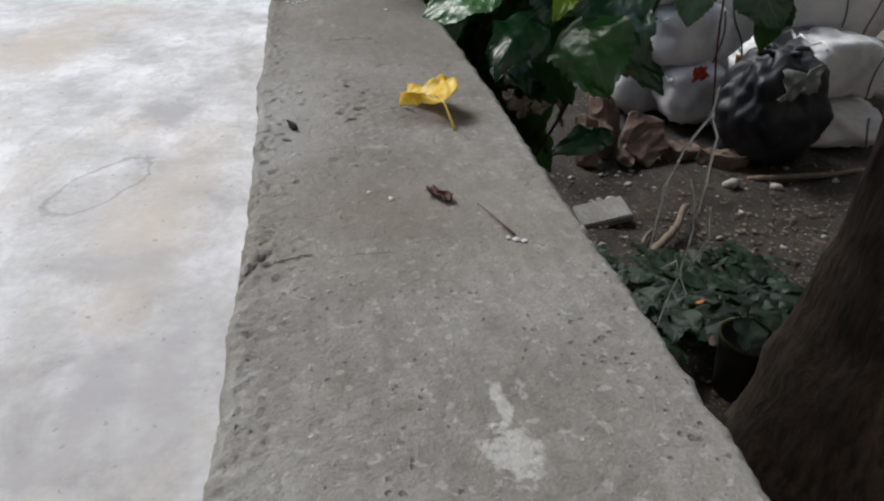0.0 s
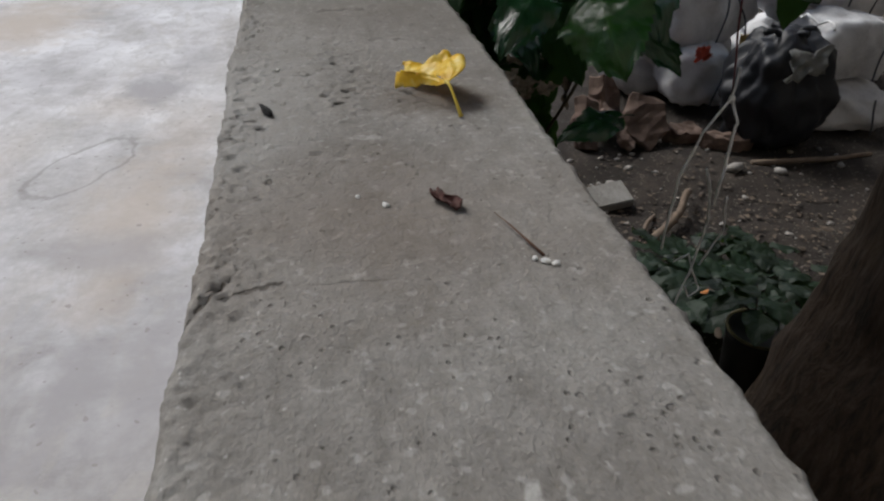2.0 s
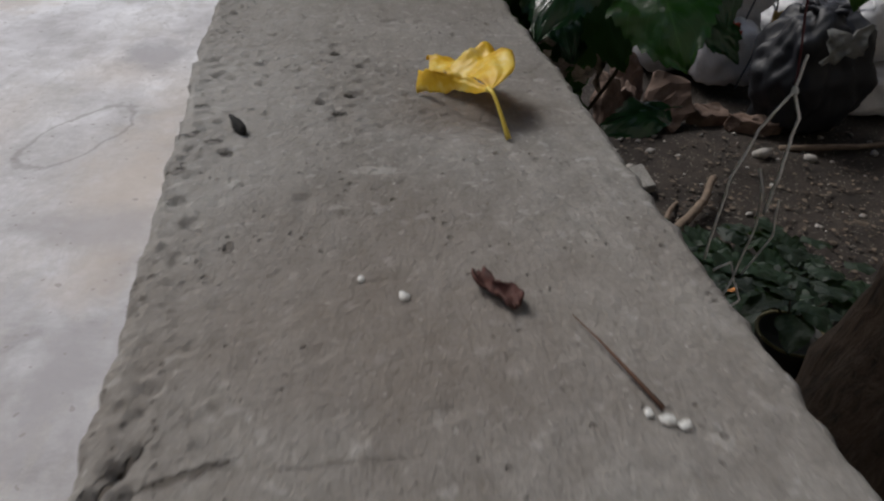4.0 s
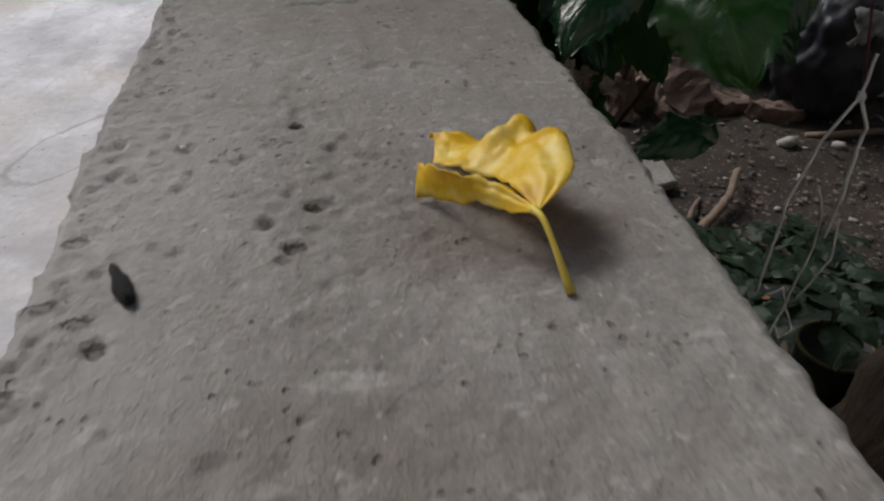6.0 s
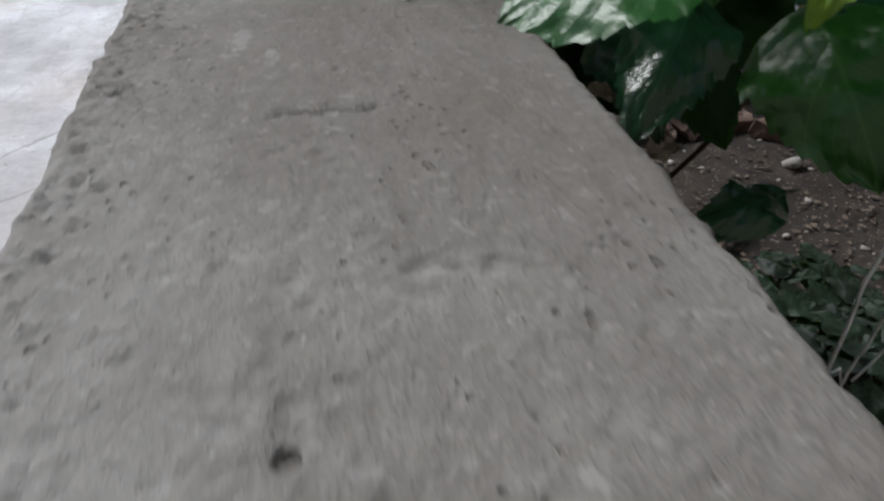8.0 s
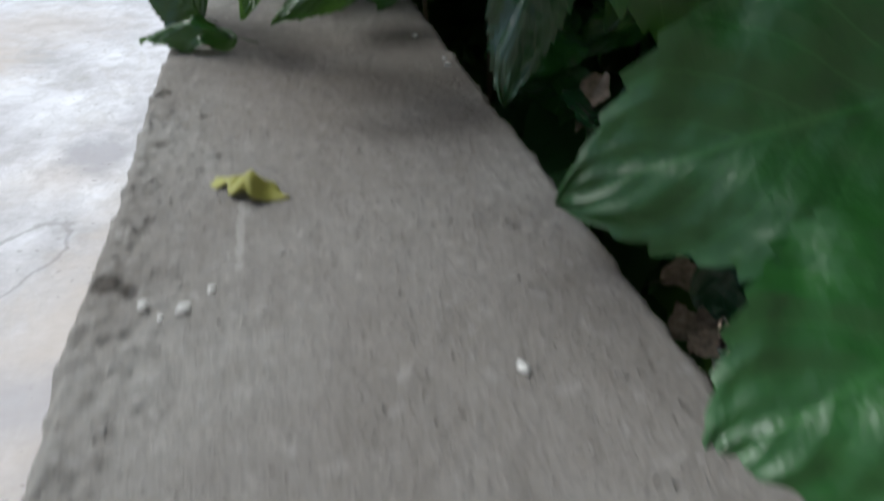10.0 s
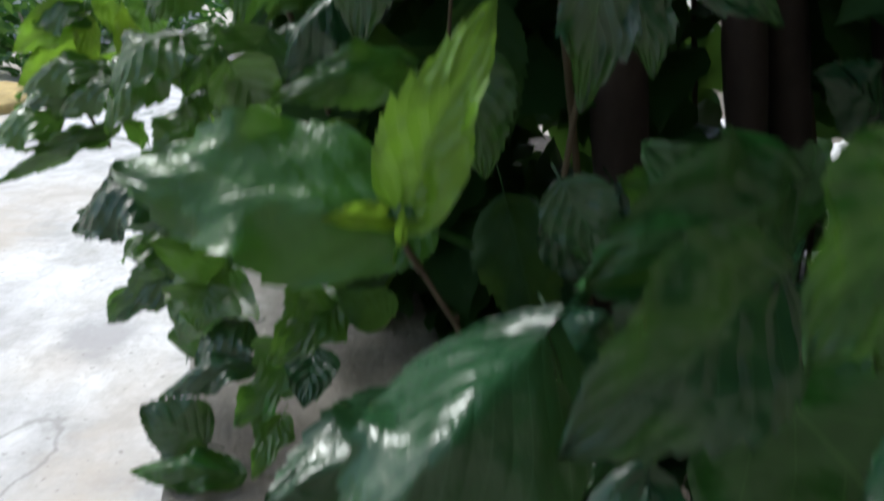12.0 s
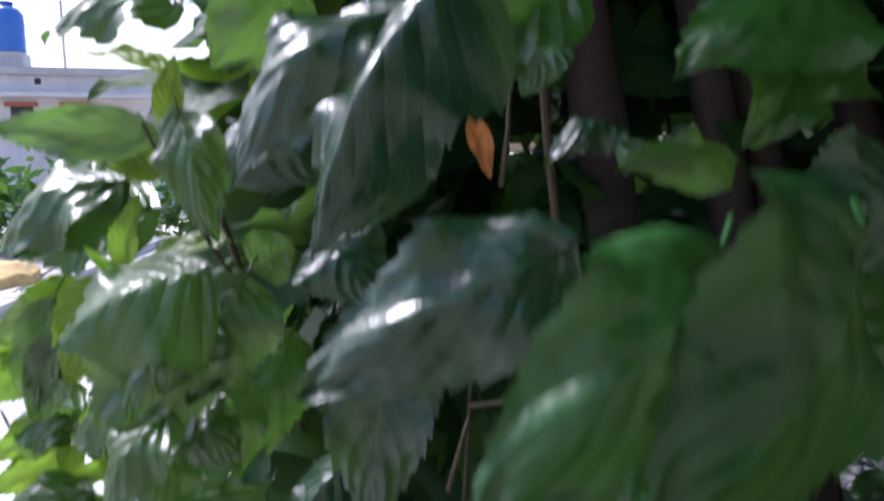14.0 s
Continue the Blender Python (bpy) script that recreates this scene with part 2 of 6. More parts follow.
def floor_material():
    m, nt, b = material("pale_cement_floor", 0.7)
    col = ramp(nt, noise_tex(nt, 1.3, 6, 0.6, distort=0.2), [(0.3, (0.38, 0.366, 0.357)), (0.45, (0.49, 0.482, 0.485)), (0.6, (0.6, 0.596, 0.608)), (0.75, (0.72, 0.716, 0.724))])
    # greyer cement at the wall's foot, with the shade there put into colour
    col = mixc(nt, math_node(nt, "MULTIPLY", spot(nt, -0.7, 1.2, 1.1, 2.3, 0.8, 3, 0.5), 0.75), col, (0.33, 0.326, 0.342))
    blot = noise_tex(nt, 2.7, 6, 0.6, distort=0.5)
    col = mixc(nt, 0.75, col, ramp(nt, blot, [(0.34, (0.33, 0.32, 0.315)), (0.44, (0.45, 0.445, 0.45)), (0.54, (0.52, 0.52, 0.525)), (0.64, (0.62, 0.62, 0.63))]), "OVERLAY")
    # worn scabs with firm edges
    floor_geo = nt.nodes.new("ShaderNodeNewGeometry")
    floor_map = nd(nt, "Mapping", Scale=(1.0, 0.45, 1.0))
    nt.links.new(floor_geo.outputs["Position"], floor_map.inputs["Vector"])
    scab = ramp(nt, noise_tex(nt, 6.5, 6, 0.62, floor_map.outputs[0], 0.5), [(0.5, (0, 0, 0)), (0.55, (1, 1, 1)), (0.62, (0.4, 0.4, 0.4))])
    col = mixc(nt, math_node(nt, "MULTIPLY", scab, 0.34), col, (0.33, 0.318, 0.31))
    scab = ramp(nt, noise_tex(nt, 3.4, 5, 0.65, floor_map.outputs[0], 0.8), [(0.55, (0, 0, 0)), (0.6, (1, 1, 1)), (0.72, (0.5, 0.5, 0.5))])
    col = mixc(nt, math_node(nt, "MULTIPLY", scab, 0.3), col, (0.4, 0.375, 0.345))
    col = mixc(nt, 0.28, col, ramp(nt, noise_tex(nt, 24, 5, 0.7), [(0.35, (0.36, 0.36, 0.36)), (0.65, (0.6, 0.6, 0.6))]), "OVERLAY")
    for x, y, rx, ry, k in ((-2.21, 6.48, 0.21, 0.53, 0.5), (-0.78, 3.11, 0.14, 0.44, 0.4), (-0.67, 3.99, 0.13, 0.37, 0.3), (-0.8, 2.48, 0.1, 0.12, 0.3), (-1.56, 3.85, 0.09, 0.34, 0.2),
                            (-2.17, 6.4, 0.3, 0.45, 0.55), (-1.06, 4.55, 0.18, 0.2, 0.35), (-0.85, 3.2, 0.2, 0.35, 0.22), (-1.9, 7.6, 0.5, 0.5, 0.4)):
        col = mixc(nt, math_node(nt, "MULTIPLY", spot(nt, x, y, rx * 1.2, ry * 1.2, 1.8, 7, 0.7), min(1, k * 1.4)), col, (0.42, 0.36, 0.305))
    for x, y, rx, ry, k in ((-0.93, 4.81, 0.16, 0.23, 0.55), (-0.77, 2.02, 0.07, 0.12, 0.55), (-0.55, 1.98, 0.08, 0.21, 0.5), (-0.85, 2.81, 0.2, 0.11, 0.4), (-1.71, 5.16, 0.22, 0.3, 0.25), (-0.75, 5.45, 0.14, 0.21, 0.3), (-0.89, 1.65, 0.05, 0.06, 0.4), (-0.81, 1.83, 0.03, 0.1, 0.4)):
        col = mixc(nt, math_node(nt, "MULTIPLY", spot(nt, x, y, rx * 1.25, ry * 1.25, 2.2, 7, 0.5), min(1, k * 1.5)), col, (0.3, 0.29, 0.305))
    ring = spot(nt, -1.13, 3.68, 0.17, 0.37, 0.9, 4.0, 0.5, 0.05, -28)
    col = mixc(nt, math_node(nt, "MULTIPLY", ring, 0.5), col, (0.2, 0.19, 0.18))
    dots = ramp(nt, noise_tex(nt, 26, 1, 0.3), [(0.73, (0, 0, 0)), (0.75, (1, 1, 1))])
    col = mixc(nt, math_node(nt, "MULTIPLY", dots, 0.6), col, (0.22, 0.2, 0.19))
    nt.links.new(col, b.inputs["Base Color"])
    bump(nt, b, math_node(nt, "ADD", blot, math_node(nt, "MULTIPLY", noise_tex(nt, 40, 4), 0.3)), 0.35, 0.012)
    return m


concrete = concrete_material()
floor_mat = floor_material()
wall_mat = earthy("old_plaster", [(0.3, (0.2, 0.18, 0.15)), (0.6, (0.33, 0.3, 0.26)), (0.8, (0.4, 0.37, 0.33))], 3, 80, 0.9)
soil_mat = earthy("dark_soil", [(0.25, (0.014, 0.0105, 0.008)), (0.5, (0.028, 0.0215, 0.017)), (0.75, (0.055, 0.043, 0.034))],
                  5, 90, 0.95, 6, 0.9, speck=(0.17, 0.15, 0.13), speck_scale=70)
bark_mat, bark_nt, bark_b = material("brown_bark", 0.9)
bark_geo = bark_nt.nodes.new("ShaderNodeNewGeometry")
bark_map = nd(bark_nt, "Mapping", Scale=(1.0, 1.0, 0.22), Rotation=(0.0, 0.6, 0.0))
bark_nt.links.new(bark_geo.outputs["Position"], bark_map.inputs["Vector"])
ridge = noise_tex(bark_nt, 42, 5, 0.65, bark_map.outputs[0], 0.6)
bark_col = ramp(bark_nt, ridge, [(0.3, (0.04, 0.028, 0.021)), (0.5, (0.1, 0.07, 0.05)), (0.7, (0.165, 0.12, 0.088))])
bark_col = mixc(bark_nt, 0.5, bark_col, ramp(bark_nt, noise_tex(bark_nt, 7, 4, 0.6), [(0.35, (0.34, 0.34, 0.33)), (0.65, (0.62, 0.6, 0.57))]), "OVERLAY")
bark_nt.links.new(bark_col, bark_b.inputs["Base Color"])
bump(bark_nt, bark_b, ridge, 1.0, 0.02)
white_plastic = earthy("dirty_woven_sack", [(0.3, (0.42, 0.42, 0.43)), (0.5, (0.68, 0.68, 0.7)), (0.75, (0.8, 0.8, 0.82))], 4, 70, 0.6, 4, 0.4)
black_plastic = plain("black_bin_liner", (0.014, 0.0155, 0.021), 0.55, 0.3, 20)
terracotta = earthy("broken_terracotta", [(0.3, (0.09, 0.058, 0.044)), (0.6, (0.18, 0.125, 0.1)), (0.8, (0.29, 0.225, 0.19))], 9, 120, 0.9)
string_mat = plain("white_string", (0.85, 0.86, 0.87), 0.6)
stem_mat = plain("green_brown_stem", (0.06, 0.046, 0.024), 0.7)


def leaf_material(name, dark, light, rough, vein, trans=0.25, gloss=0.55):
    m, nt, b = material(name, rough)
    b.inputs["Specular IOR Level"].default_value = gloss
    uv = nt.nodes.new("ShaderNodeTexCoord")
    sep = nt.nodes.new("ShaderNodeSeparateXYZ")
    nt.links.new(uv.outputs["UV"], sep.inputs[0])

    def mathn(op, a, c=None):
        n = nt.nodes.new("ShaderNodeMath")
        n.operation = op
        for s, v in zip(n.inputs, (a, c)):
            if v is None:
                continue
            if isinstance(v, (int, float)):
                s.default_value = v
            else:
                nt.links.new(v, s)
        return n.outputs[0]

    across = mathn("ABSOLUTE", mathn("SUBTRACT", sep.outputs["Y"], 0.5))
    slant = mathn("SUBTRACT", sep.outputs["X"], mathn("MULTIPLY", across, 0.95))
    saw = mathn("FRACT", mathn("MULTIPLY", slant, 5.2))
    side = mathn("ABSOLUTE", mathn("SUBTRACT", saw, 0.5))
    side_vein = mathn("LESS_THAN", side, 0.022)
    mid = mathn("LESS_THAN", across, 0.014)
    veins = mathn("MAXIMUM", side_vein, mid)
    pillow = mathn("SUBTRACT", 1.0, mathn("POWER", mathn("MULTIPLY", side, 2.0), 1.5))
    rnd = nt.nodes.new("ShaderNodeObjectInfo").outputs["Random"]
    col = mixc(nt, rnd, dark, light)
    col = mixc(nt, 0.5, col, ramp(nt, noise_tex(nt, 35, 4, 0.6), [(0.35, (0.36, 0.36, 0.36)), (0.65, (0.62, 0.62, 0.62))]), "OVERLAY")
    col = mixc(nt, mathn("MULTIPLY", veins, 0.4), col, vein)
    nt.links.new(col, b.inputs["Base Color"])
    height = mathn("ADD", mathn("MULTIPLY", pillow, -0.35), mathn("MULTIPLY", noise_tex(nt, 75, 3, 0.55), 1.0))
    bump(nt, b, height, 0.6, 0.003)
    tr = nd(nt, "BsdfTranslucent")
    nt.links.new(mixc(nt, 0.4, col, (0.2, 0.36, 0.04)), tr.inputs["Color"])
    mix = nt.nodes.new("ShaderNodeMixShader")
    mix.inputs[0].default_value = trans
    out = nt.nodes["Material Output"]
    nt.links.new(b.outputs[0], mix.inputs[1])
    nt.links.new(tr.outputs[0], mix.inputs[2])
    nt.links.new(mix.outputs[0], out.inputs["Surface"])
    return m


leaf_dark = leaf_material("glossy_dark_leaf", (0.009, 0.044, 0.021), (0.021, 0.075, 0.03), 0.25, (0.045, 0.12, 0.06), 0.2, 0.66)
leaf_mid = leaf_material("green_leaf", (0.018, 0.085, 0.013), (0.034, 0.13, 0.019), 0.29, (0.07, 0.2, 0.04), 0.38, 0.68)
# lit and deep copies of the leaf: light and shade put into the colour
leaf_lit = leaf_material("lit_green_leaf", (0.03, 0.105, 0.02), (0.062, 0.16, 0.03), 0.27, (0.1, 0.24, 0.06), 0.45, 1.0)
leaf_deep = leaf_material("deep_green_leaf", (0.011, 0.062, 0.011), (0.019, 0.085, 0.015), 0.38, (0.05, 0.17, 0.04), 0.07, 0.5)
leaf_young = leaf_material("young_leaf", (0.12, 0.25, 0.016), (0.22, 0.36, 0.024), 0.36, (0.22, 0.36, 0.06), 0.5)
# darker copy of the young leaf, its shade put into the colour
leaf_young_dim = leaf_material("dim_young_leaf", (0.085, 0.22, 0.014), (0.15, 0.31, 0.02), 0.32, (0.18, 0.34, 0.05), 0.42)
# copy for leaves inside the shrub, their shade put into a dull colour
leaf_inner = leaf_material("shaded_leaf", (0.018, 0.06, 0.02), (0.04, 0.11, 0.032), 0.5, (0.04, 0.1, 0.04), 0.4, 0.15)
# low plants near black, the tree's shade put into their green
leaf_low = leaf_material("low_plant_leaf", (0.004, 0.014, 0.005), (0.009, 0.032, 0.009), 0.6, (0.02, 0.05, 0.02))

# ---- large structure ----
LEDGE_W = 0.24


def edge_wobble(y, side):
    """How far the broken arris of the wall top steps in or out along its length."""
    a = 0.002 * fbm(y * 7, side * 7.3, 0.5, 3) + 0.0017 * fbm(y * 30, side * 3.1, 4.2, 4)
    chip = max(0.0, fbm(y * 17, side * 11.7, 9.1, 2) - 0.32)
    return a, (0.02 if side == 1 else 0.012) * chip


rng = random.Random(7)
PITS = [(rng.uniform(0.0, 0.24) if k % 2 else rng.uniform(0.0, 0.11), rng.uniform(0.1, 1.5), rng.uniform(0.0012, 0.003), rng.uniform(0.0004, 0.0012))
        for k in range(160)]
PITS += [(rng.gauss(0.09, 0.035), rng.gauss(0.68, 0.07), rng.uniform(0.0015, 0.004), rng.uniform(0.0008, 0.002)) for k in range(90)]
PITS += [(rng.gauss(0.012, 0.01), rng.uniform(0.2, 1.4), rng.uniform(0.0014, 0.0028), rng.uniform(0.001, 0.0026)) for k in range(150)]
# grit standing proud of the worn border and the middle
PITS += [(abs(rng.gauss(0.0, 0.02)), rng.uniform(0.2, 1.4), rng.uniform(0.0012, 0.0024), -rng.uniform(0.0006, 0.0018)) for k in range(420)]
PITS += [(rng.gauss(0.09, 0.04), rng.gauss(0.72, 0.1), rng.uniform(0.0012, 0.002), -rng.uniform(0.0003, 0.0009)) for k in range(200)]
PITS += [(0.1, 0.668, 0.0036, 0.0035), (0.091, 0.641, 0.0036, 0.003), (0.093, 0.742, 0.003, 0.003), (0.042, 0.726, 0.003, 0.0025), (0.031, 0.597, 0.004, 0.003),
         (0.082, 0.66, 0.003, 0.003), (0.107, 0.69, 0.003, 0.002), (0.07, 0.63, 0.003, 0.002), (0.012, 0.55, 0.005, 0.004), (0.02, 0.53, 0.004, 0.003), (0.115, 0.725, 0.003, 0.002), (0.085, 0.669, 0.004, 0.002), (0.104, 0.616, 0.003, 0.002), (0.071, 0.547, 0.003, 0.002), (0.049, 0.644, 0.003, 0.002),
         (0.044, 0.69, 0.003, 0.002), (0.016, 1.172, 0.004, 0.003), (0.038, 1.379, 0.004, 0.003), (0.014, 1.335, 0.004, 0.003), (0.041, 1.292, 0.003, 0.002), (0.05, 1.311, 0.003, 0.003), (0.204, 1.192, 0.003, 0.002)]


def ledge_mesh():
    y0, y1, step = -0.6, 2.3, 0.002
    ny, nx = round((y1 - y0) / step), 120
    X = np.zeros((ny + 1, nx + 1))
    Y = np.zeros_like(X)
    Z = np.zeros_like(X)
    for j in range(ny + 1):
        y = y0 + (y1 - y0) * j / ny
        wl, cl = edge_wobble(y, 1)
        wr, cr = edge_wobble(y, 2)
        left, right = wl + cl + 0.0015 * math.exp(-((y - 0.52) / 0.1) ** 2) + (0.001 if y < 0.7 else -0.002 if y < 1.1 else -0.0045), LEDGE_W + wr - cr + 0.002 + 0.0035 * min(1.0, max(0.0, (1.1 - y) / 0.3))
        for i in range(nx + 1):
            s = i / nx
            x = left + (right - left) * s
            X[j, i], Y[j, i] = x, y
            d = min(x - left, right - x)
            Z[j, i] = 0.0008 * fbm(x * 12, y * 12, 1.7, 2) + 0.0005 * fbm(x * 130, y * 130, 3.3, 2)
            Z[j, i] += 0.0016 * max(0.0, 1 - (x - left) / 0.04) * fbm(x * 150, y * 150, 6.3, 3)
            Z[j, i] -= 0.005 * max(0.0, 1 - d / 0.007) ** 2 * (1 + fbm(y * 60, s * 3, 5, 3))
    for px, py, r, depth in PITS:
        j0, j1 = int((py - 3 * r - y0) / step), int((py + 3 * r - y0) / step) + 2
        if j0 < 0 or j1 > ny:
            continue
        q = ((X[j0:j1] - px) ** 2 + (Y[j0:j1] - py) ** 2) / (r * r)
        Z[j0:j1] -= depth * np.exp(-q * q * 0.7)
    # crack across the broken corner, and two scored lines
    for ax, ay, bx, by, w, depth in ((-0.004, 0.362, 0.02, 0.402, 0.0022, 0.006), (0.02, 0.388, 0.046, 0.392, 0.0018, 0.0022), (0.0, 0.502, 0.034, 0.506, 0.002, 0.0025),
                                     (0.05, 0.389, 0.11, 0.391, 0.0018, 0.0006), (0.091, 0.932, 0.133, 0.932, 0.003, 0.003),
                                     (0.135, 0.812, 0.175, 0.806, 0.0025, 0.0025)):
        d2 = (bx - ax) ** 2 + (by - ay) ** 2
        wob = 0.002 * np.sin(X * 300 + Y * 170)
        s = np.clip(((X - ax) * (bx - ax) + (Y - ay) * (by - ay)) / d2, 0, 1)
        dist = np.hypot(X - ax - s * (bx - ax) + wob, Y - ay - s * (by - ay) + wob)
        Z -= depth * np.exp(-(dist / w) ** 2)
    verts = [(float(X[j, i]), float(Y[j, i]), float(Z[j, i])) for j in range(ny + 1) for i in range(nx + 1)]
    faces = [(j * (nx + 1) + i, j * (nx + 1) + i + 1, (j + 1) * (nx + 1) + i + 1, (j + 1) * (nx + 1) + i) for j in range(ny) for i in range(nx)]
    # sides: three steps down to the wall face
    for side, i in ((0, 0), (1, nx)):
        prev = [j * (nx + 1) + i for j in range(ny + 1)]
        for drop, out in ((0.012, 0.0), (0.05, -0.003), (0.25, -0.005)):
            row = []
            for j in range(ny + 1):
                x = X[j, i] + (out if side else -out) + 0.004 * fbm(Y[j, i] * 20, drop * 30, side * 5, 2)
                row.append(len(verts))
                verts.append((float(x), float(Y[j, i]), -drop))
            for j in range(ny):
                f = (prev[j], prev[j + 1], row[j + 1], row[j])
                faces.append(f if side == 0 else f[::-1])
            prev = row
    mesh = bpy.data.meshes.new("wall_top")
    mesh.from_pydata(verts, [], faces)
    mesh.polygons.foreach_set("use_smooth", [True] * len(faces))
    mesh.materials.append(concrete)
    return new("wall_top", mesh)


wall_top = tagged(ledge_mesh(), "grey weathered concrete wall top with chipped edges", "wall", kind="structure")
tagged(obj("wall_garden", box_bm(0.006, -0.6, -1.6, 0.234, 2.3, -0.24), wall_mat, smooth=False), "low plastered garden wall under the concrete top", "wall", kind="structure")
for y0, y1 in ((-6, -0.6), (2.3, 7.5)):
    tagged(obj("wall_garden_run", box_bm(0.002, y0, -1.6, 0.238, y1, -0.001, 0.006), concrete, smooth=False),
           "plain concrete continuation of the low garden wall", "wall", kind="structure")

dust_mat = earthy("pale_dust", [(0.3, (0.34, 0.3, 0.25)), (0.6, (0.5, 0.46, 0.4)), (0.8, (0.58, 0.55, 0.5))], 0.8, 25, 0.9)
tagged(sheet("ground", -300, 300, -300, 300, 30, lambda x, y: -1.62, dust_mat), "pale dusty ground reaching the horizon", "ground", kind="structure")


def kerb_x(y):
    return -4.68 + 0.163 * y


def floor_sheet():
    verts, faces = [], []
    ny, nx = 420, 90
    for j in range(ny + 1):
        y = -3 + 20 * j / ny
        for i in range(nx + 1):
            x = kerb_x(y) + (0.01 - kerb_x(y)) * i / nx
            verts.append((x, y, -1.46 + 0.006 * fbm(x * 0.8, y * 0.8, 0, 3) + 0.003 * fbm(x * 5, y * 5, 3, 2)))
    for j in range(ny):
        for i in range(nx):
            a = j * (nx + 1) + i
            faces.append((a, a + 1, a + nx + 2, a + nx + 1))
    mesh = bpy.data.meshes.new("floor")
    mesh.from_pydata(verts, [], faces)
    mesh.polygons.foreach_set("use_smooth", [True] * len(faces))
    mesh.materials.append(floor_mat)
    return tagged(new("floor", mesh), "pale stained cement courtyard floor with a dark ring stain", "floor", kind="structure")


floor_sheet()
kerb_mat = earthy("pale_kerb", [(0.3, (0.34, 0.33, 0.32)), (0.6, (0.46, 0.45, 0.44)), (0.8, (0.55, 0.54, 0.53))], 2, 60, 0.9)
kerb = tagged(new("kerb"), "grey concrete kerb along the courtyard", "kerb", kind="structure")
kerb.location = (kerb_x(7), 7, -1.62)
for y0, y1 in ((-3 + 2 * k, -1.012 + 2 * k) for k in range(10)):
    bm = bmesh.new()
    vs = [bm.verts.new(Vector((kerb_x(y) + dx, y, z)) - kerb.location) for z in (-1.62, -1.33) for y in (y0, y1) for dx in (-0.3, 0.0)]
    for f in ((0, 1, 3, 2), (4, 6, 7, 5), (0, 4, 5, 1), (2, 3, 7, 6), (0, 2, 6, 4), (1, 5, 7, 3)):
        bm.faces.new([vs[k] for k in f])
    bmesh.ops.recalc_face_normals(bm, faces=bm.faces)
    bmesh.ops.bevel(bm, geom=bm.edges[:], offset=0.012, segments=2, affect="EDGES")
    part("kerb_stone", bm, kerb_mat, kerb, smooth=False)
tagged(sheet("pavement", -14, -3.6, 5, 24, 0.5, lambda x, y: -1.6 + 0.02 * fbm(x, y, 0, 3), dust_mat), "pale dusty yard beyond the kerb", "ground", kind="structure")


def soil_height(x, y):
    return -1.40 + 0.05 * fbm(x * 1.1, y * 1.1, 2, 3) + 0.016 * fbm(x * 6, y * 6, 5, 3)


tagged(sheet("soil_bed", 0.22, 7.5, -3, 9, 0.05, soil_height, soil_mat), "dark soil bed strewn with grit", "soil", kind="structure")

# ---- things on the wall top ----
yellow_mat, ynt, yb = material("yellow_leaf_blade", 0.45)
ycol = ramp(ynt, noise_tex(ynt, 60, 4, 0.6), [(0.3, (0.66, 0.39, 0.012)), (0.48, (0.8, 0.55, 0.025)), (0.6, (0.86, 0.68, 0.15)), (0.72, (0.9, 0.77, 0.36))])
ynt.links.new(ycol, yb.inputs["Base Color"])
bump(ynt, yb, noise_tex(ynt, 150, 3), 0.3, 0.001)
ytr = nd(ynt, "BsdfTranslucent")
ynt.links.new(ycol, ytr.inputs["Color"])
ymix = ynt.nodes.new("ShaderNodeMixShader")
ymix.inputs[0].default_value = 0.4
ynt.links.new(yb.outputs[0], ymix.inputs[1])
ynt.links.new(ytr.outputs[0], ymix.inputs[2])
ynt.links.new(ymix.outputs[0], ynt.nodes["Material Output"].inputs["Surface"])
yellow_stem = plain("yellow_leaf_stalk", (0.55, 0.42, 0.06), 0.5)


def smooth_curve(points, n):
    """n + 1 points along a smooth curve through the given ones."""
    pts = [Vector(p) for p in points]
    pts = [2 * pts[0] - pts[1]] + pts + [2 * pts[-1] - pts[-2]]
    out = []
    for i in range(n + 1):
        t = (len(pts) - 3) * i / n
        k = min(int(t), len(pts) - 4)
        t -= k
        p0, p1, p2, p3 = pts[k:k + 4]
        out.append(0.5 * (2 * p1 + t * (p2 - p0) + t * t * (2 * p0 - 5 * p1 + 4 * p2 - p3) + t ** 3 * (3 * p1 - p0 - 3 * p2 + p3)))
    return out


def leaf_panel(bm, edge, other, n, m, swell, seed):
    """A crumpled panel of the blade between two of its edges, fanning out from the stalk."""
    rows = []
    for i, (p, q) in enumerate(zip(smooth_curve(edge, n), smooth_curve(other, n))):
        u = i / n
        row = []
        for j in range(m + 1):
            v = j / m
            c = p.lerp(q, v)
            c.z += swell * math.sin(math.pi * v) * min(1.0, 2.5 * u)
            c.z += 0.0035 * math.sin(v * 15 + seed) * u * (1 - u) + 0.0022 * fbm(c.x * 110, c.y * 110, seed, 3) * min(1.0, 3 * u)
            fray = 0.0022 * fbm(u * 9, seed, v * 2, 3) * u * (v > 0.98 or v < 0.02)
            row.append(bm.verts.new(c + Vector((fray, fray, 0.4 * fray))))
        rows.append(row)
    for a, b in zip(rows, rows[1:]):
        for j in range(m):
            bm.faces.new((a[j], a[j + 1], b[j + 1], b[j]))


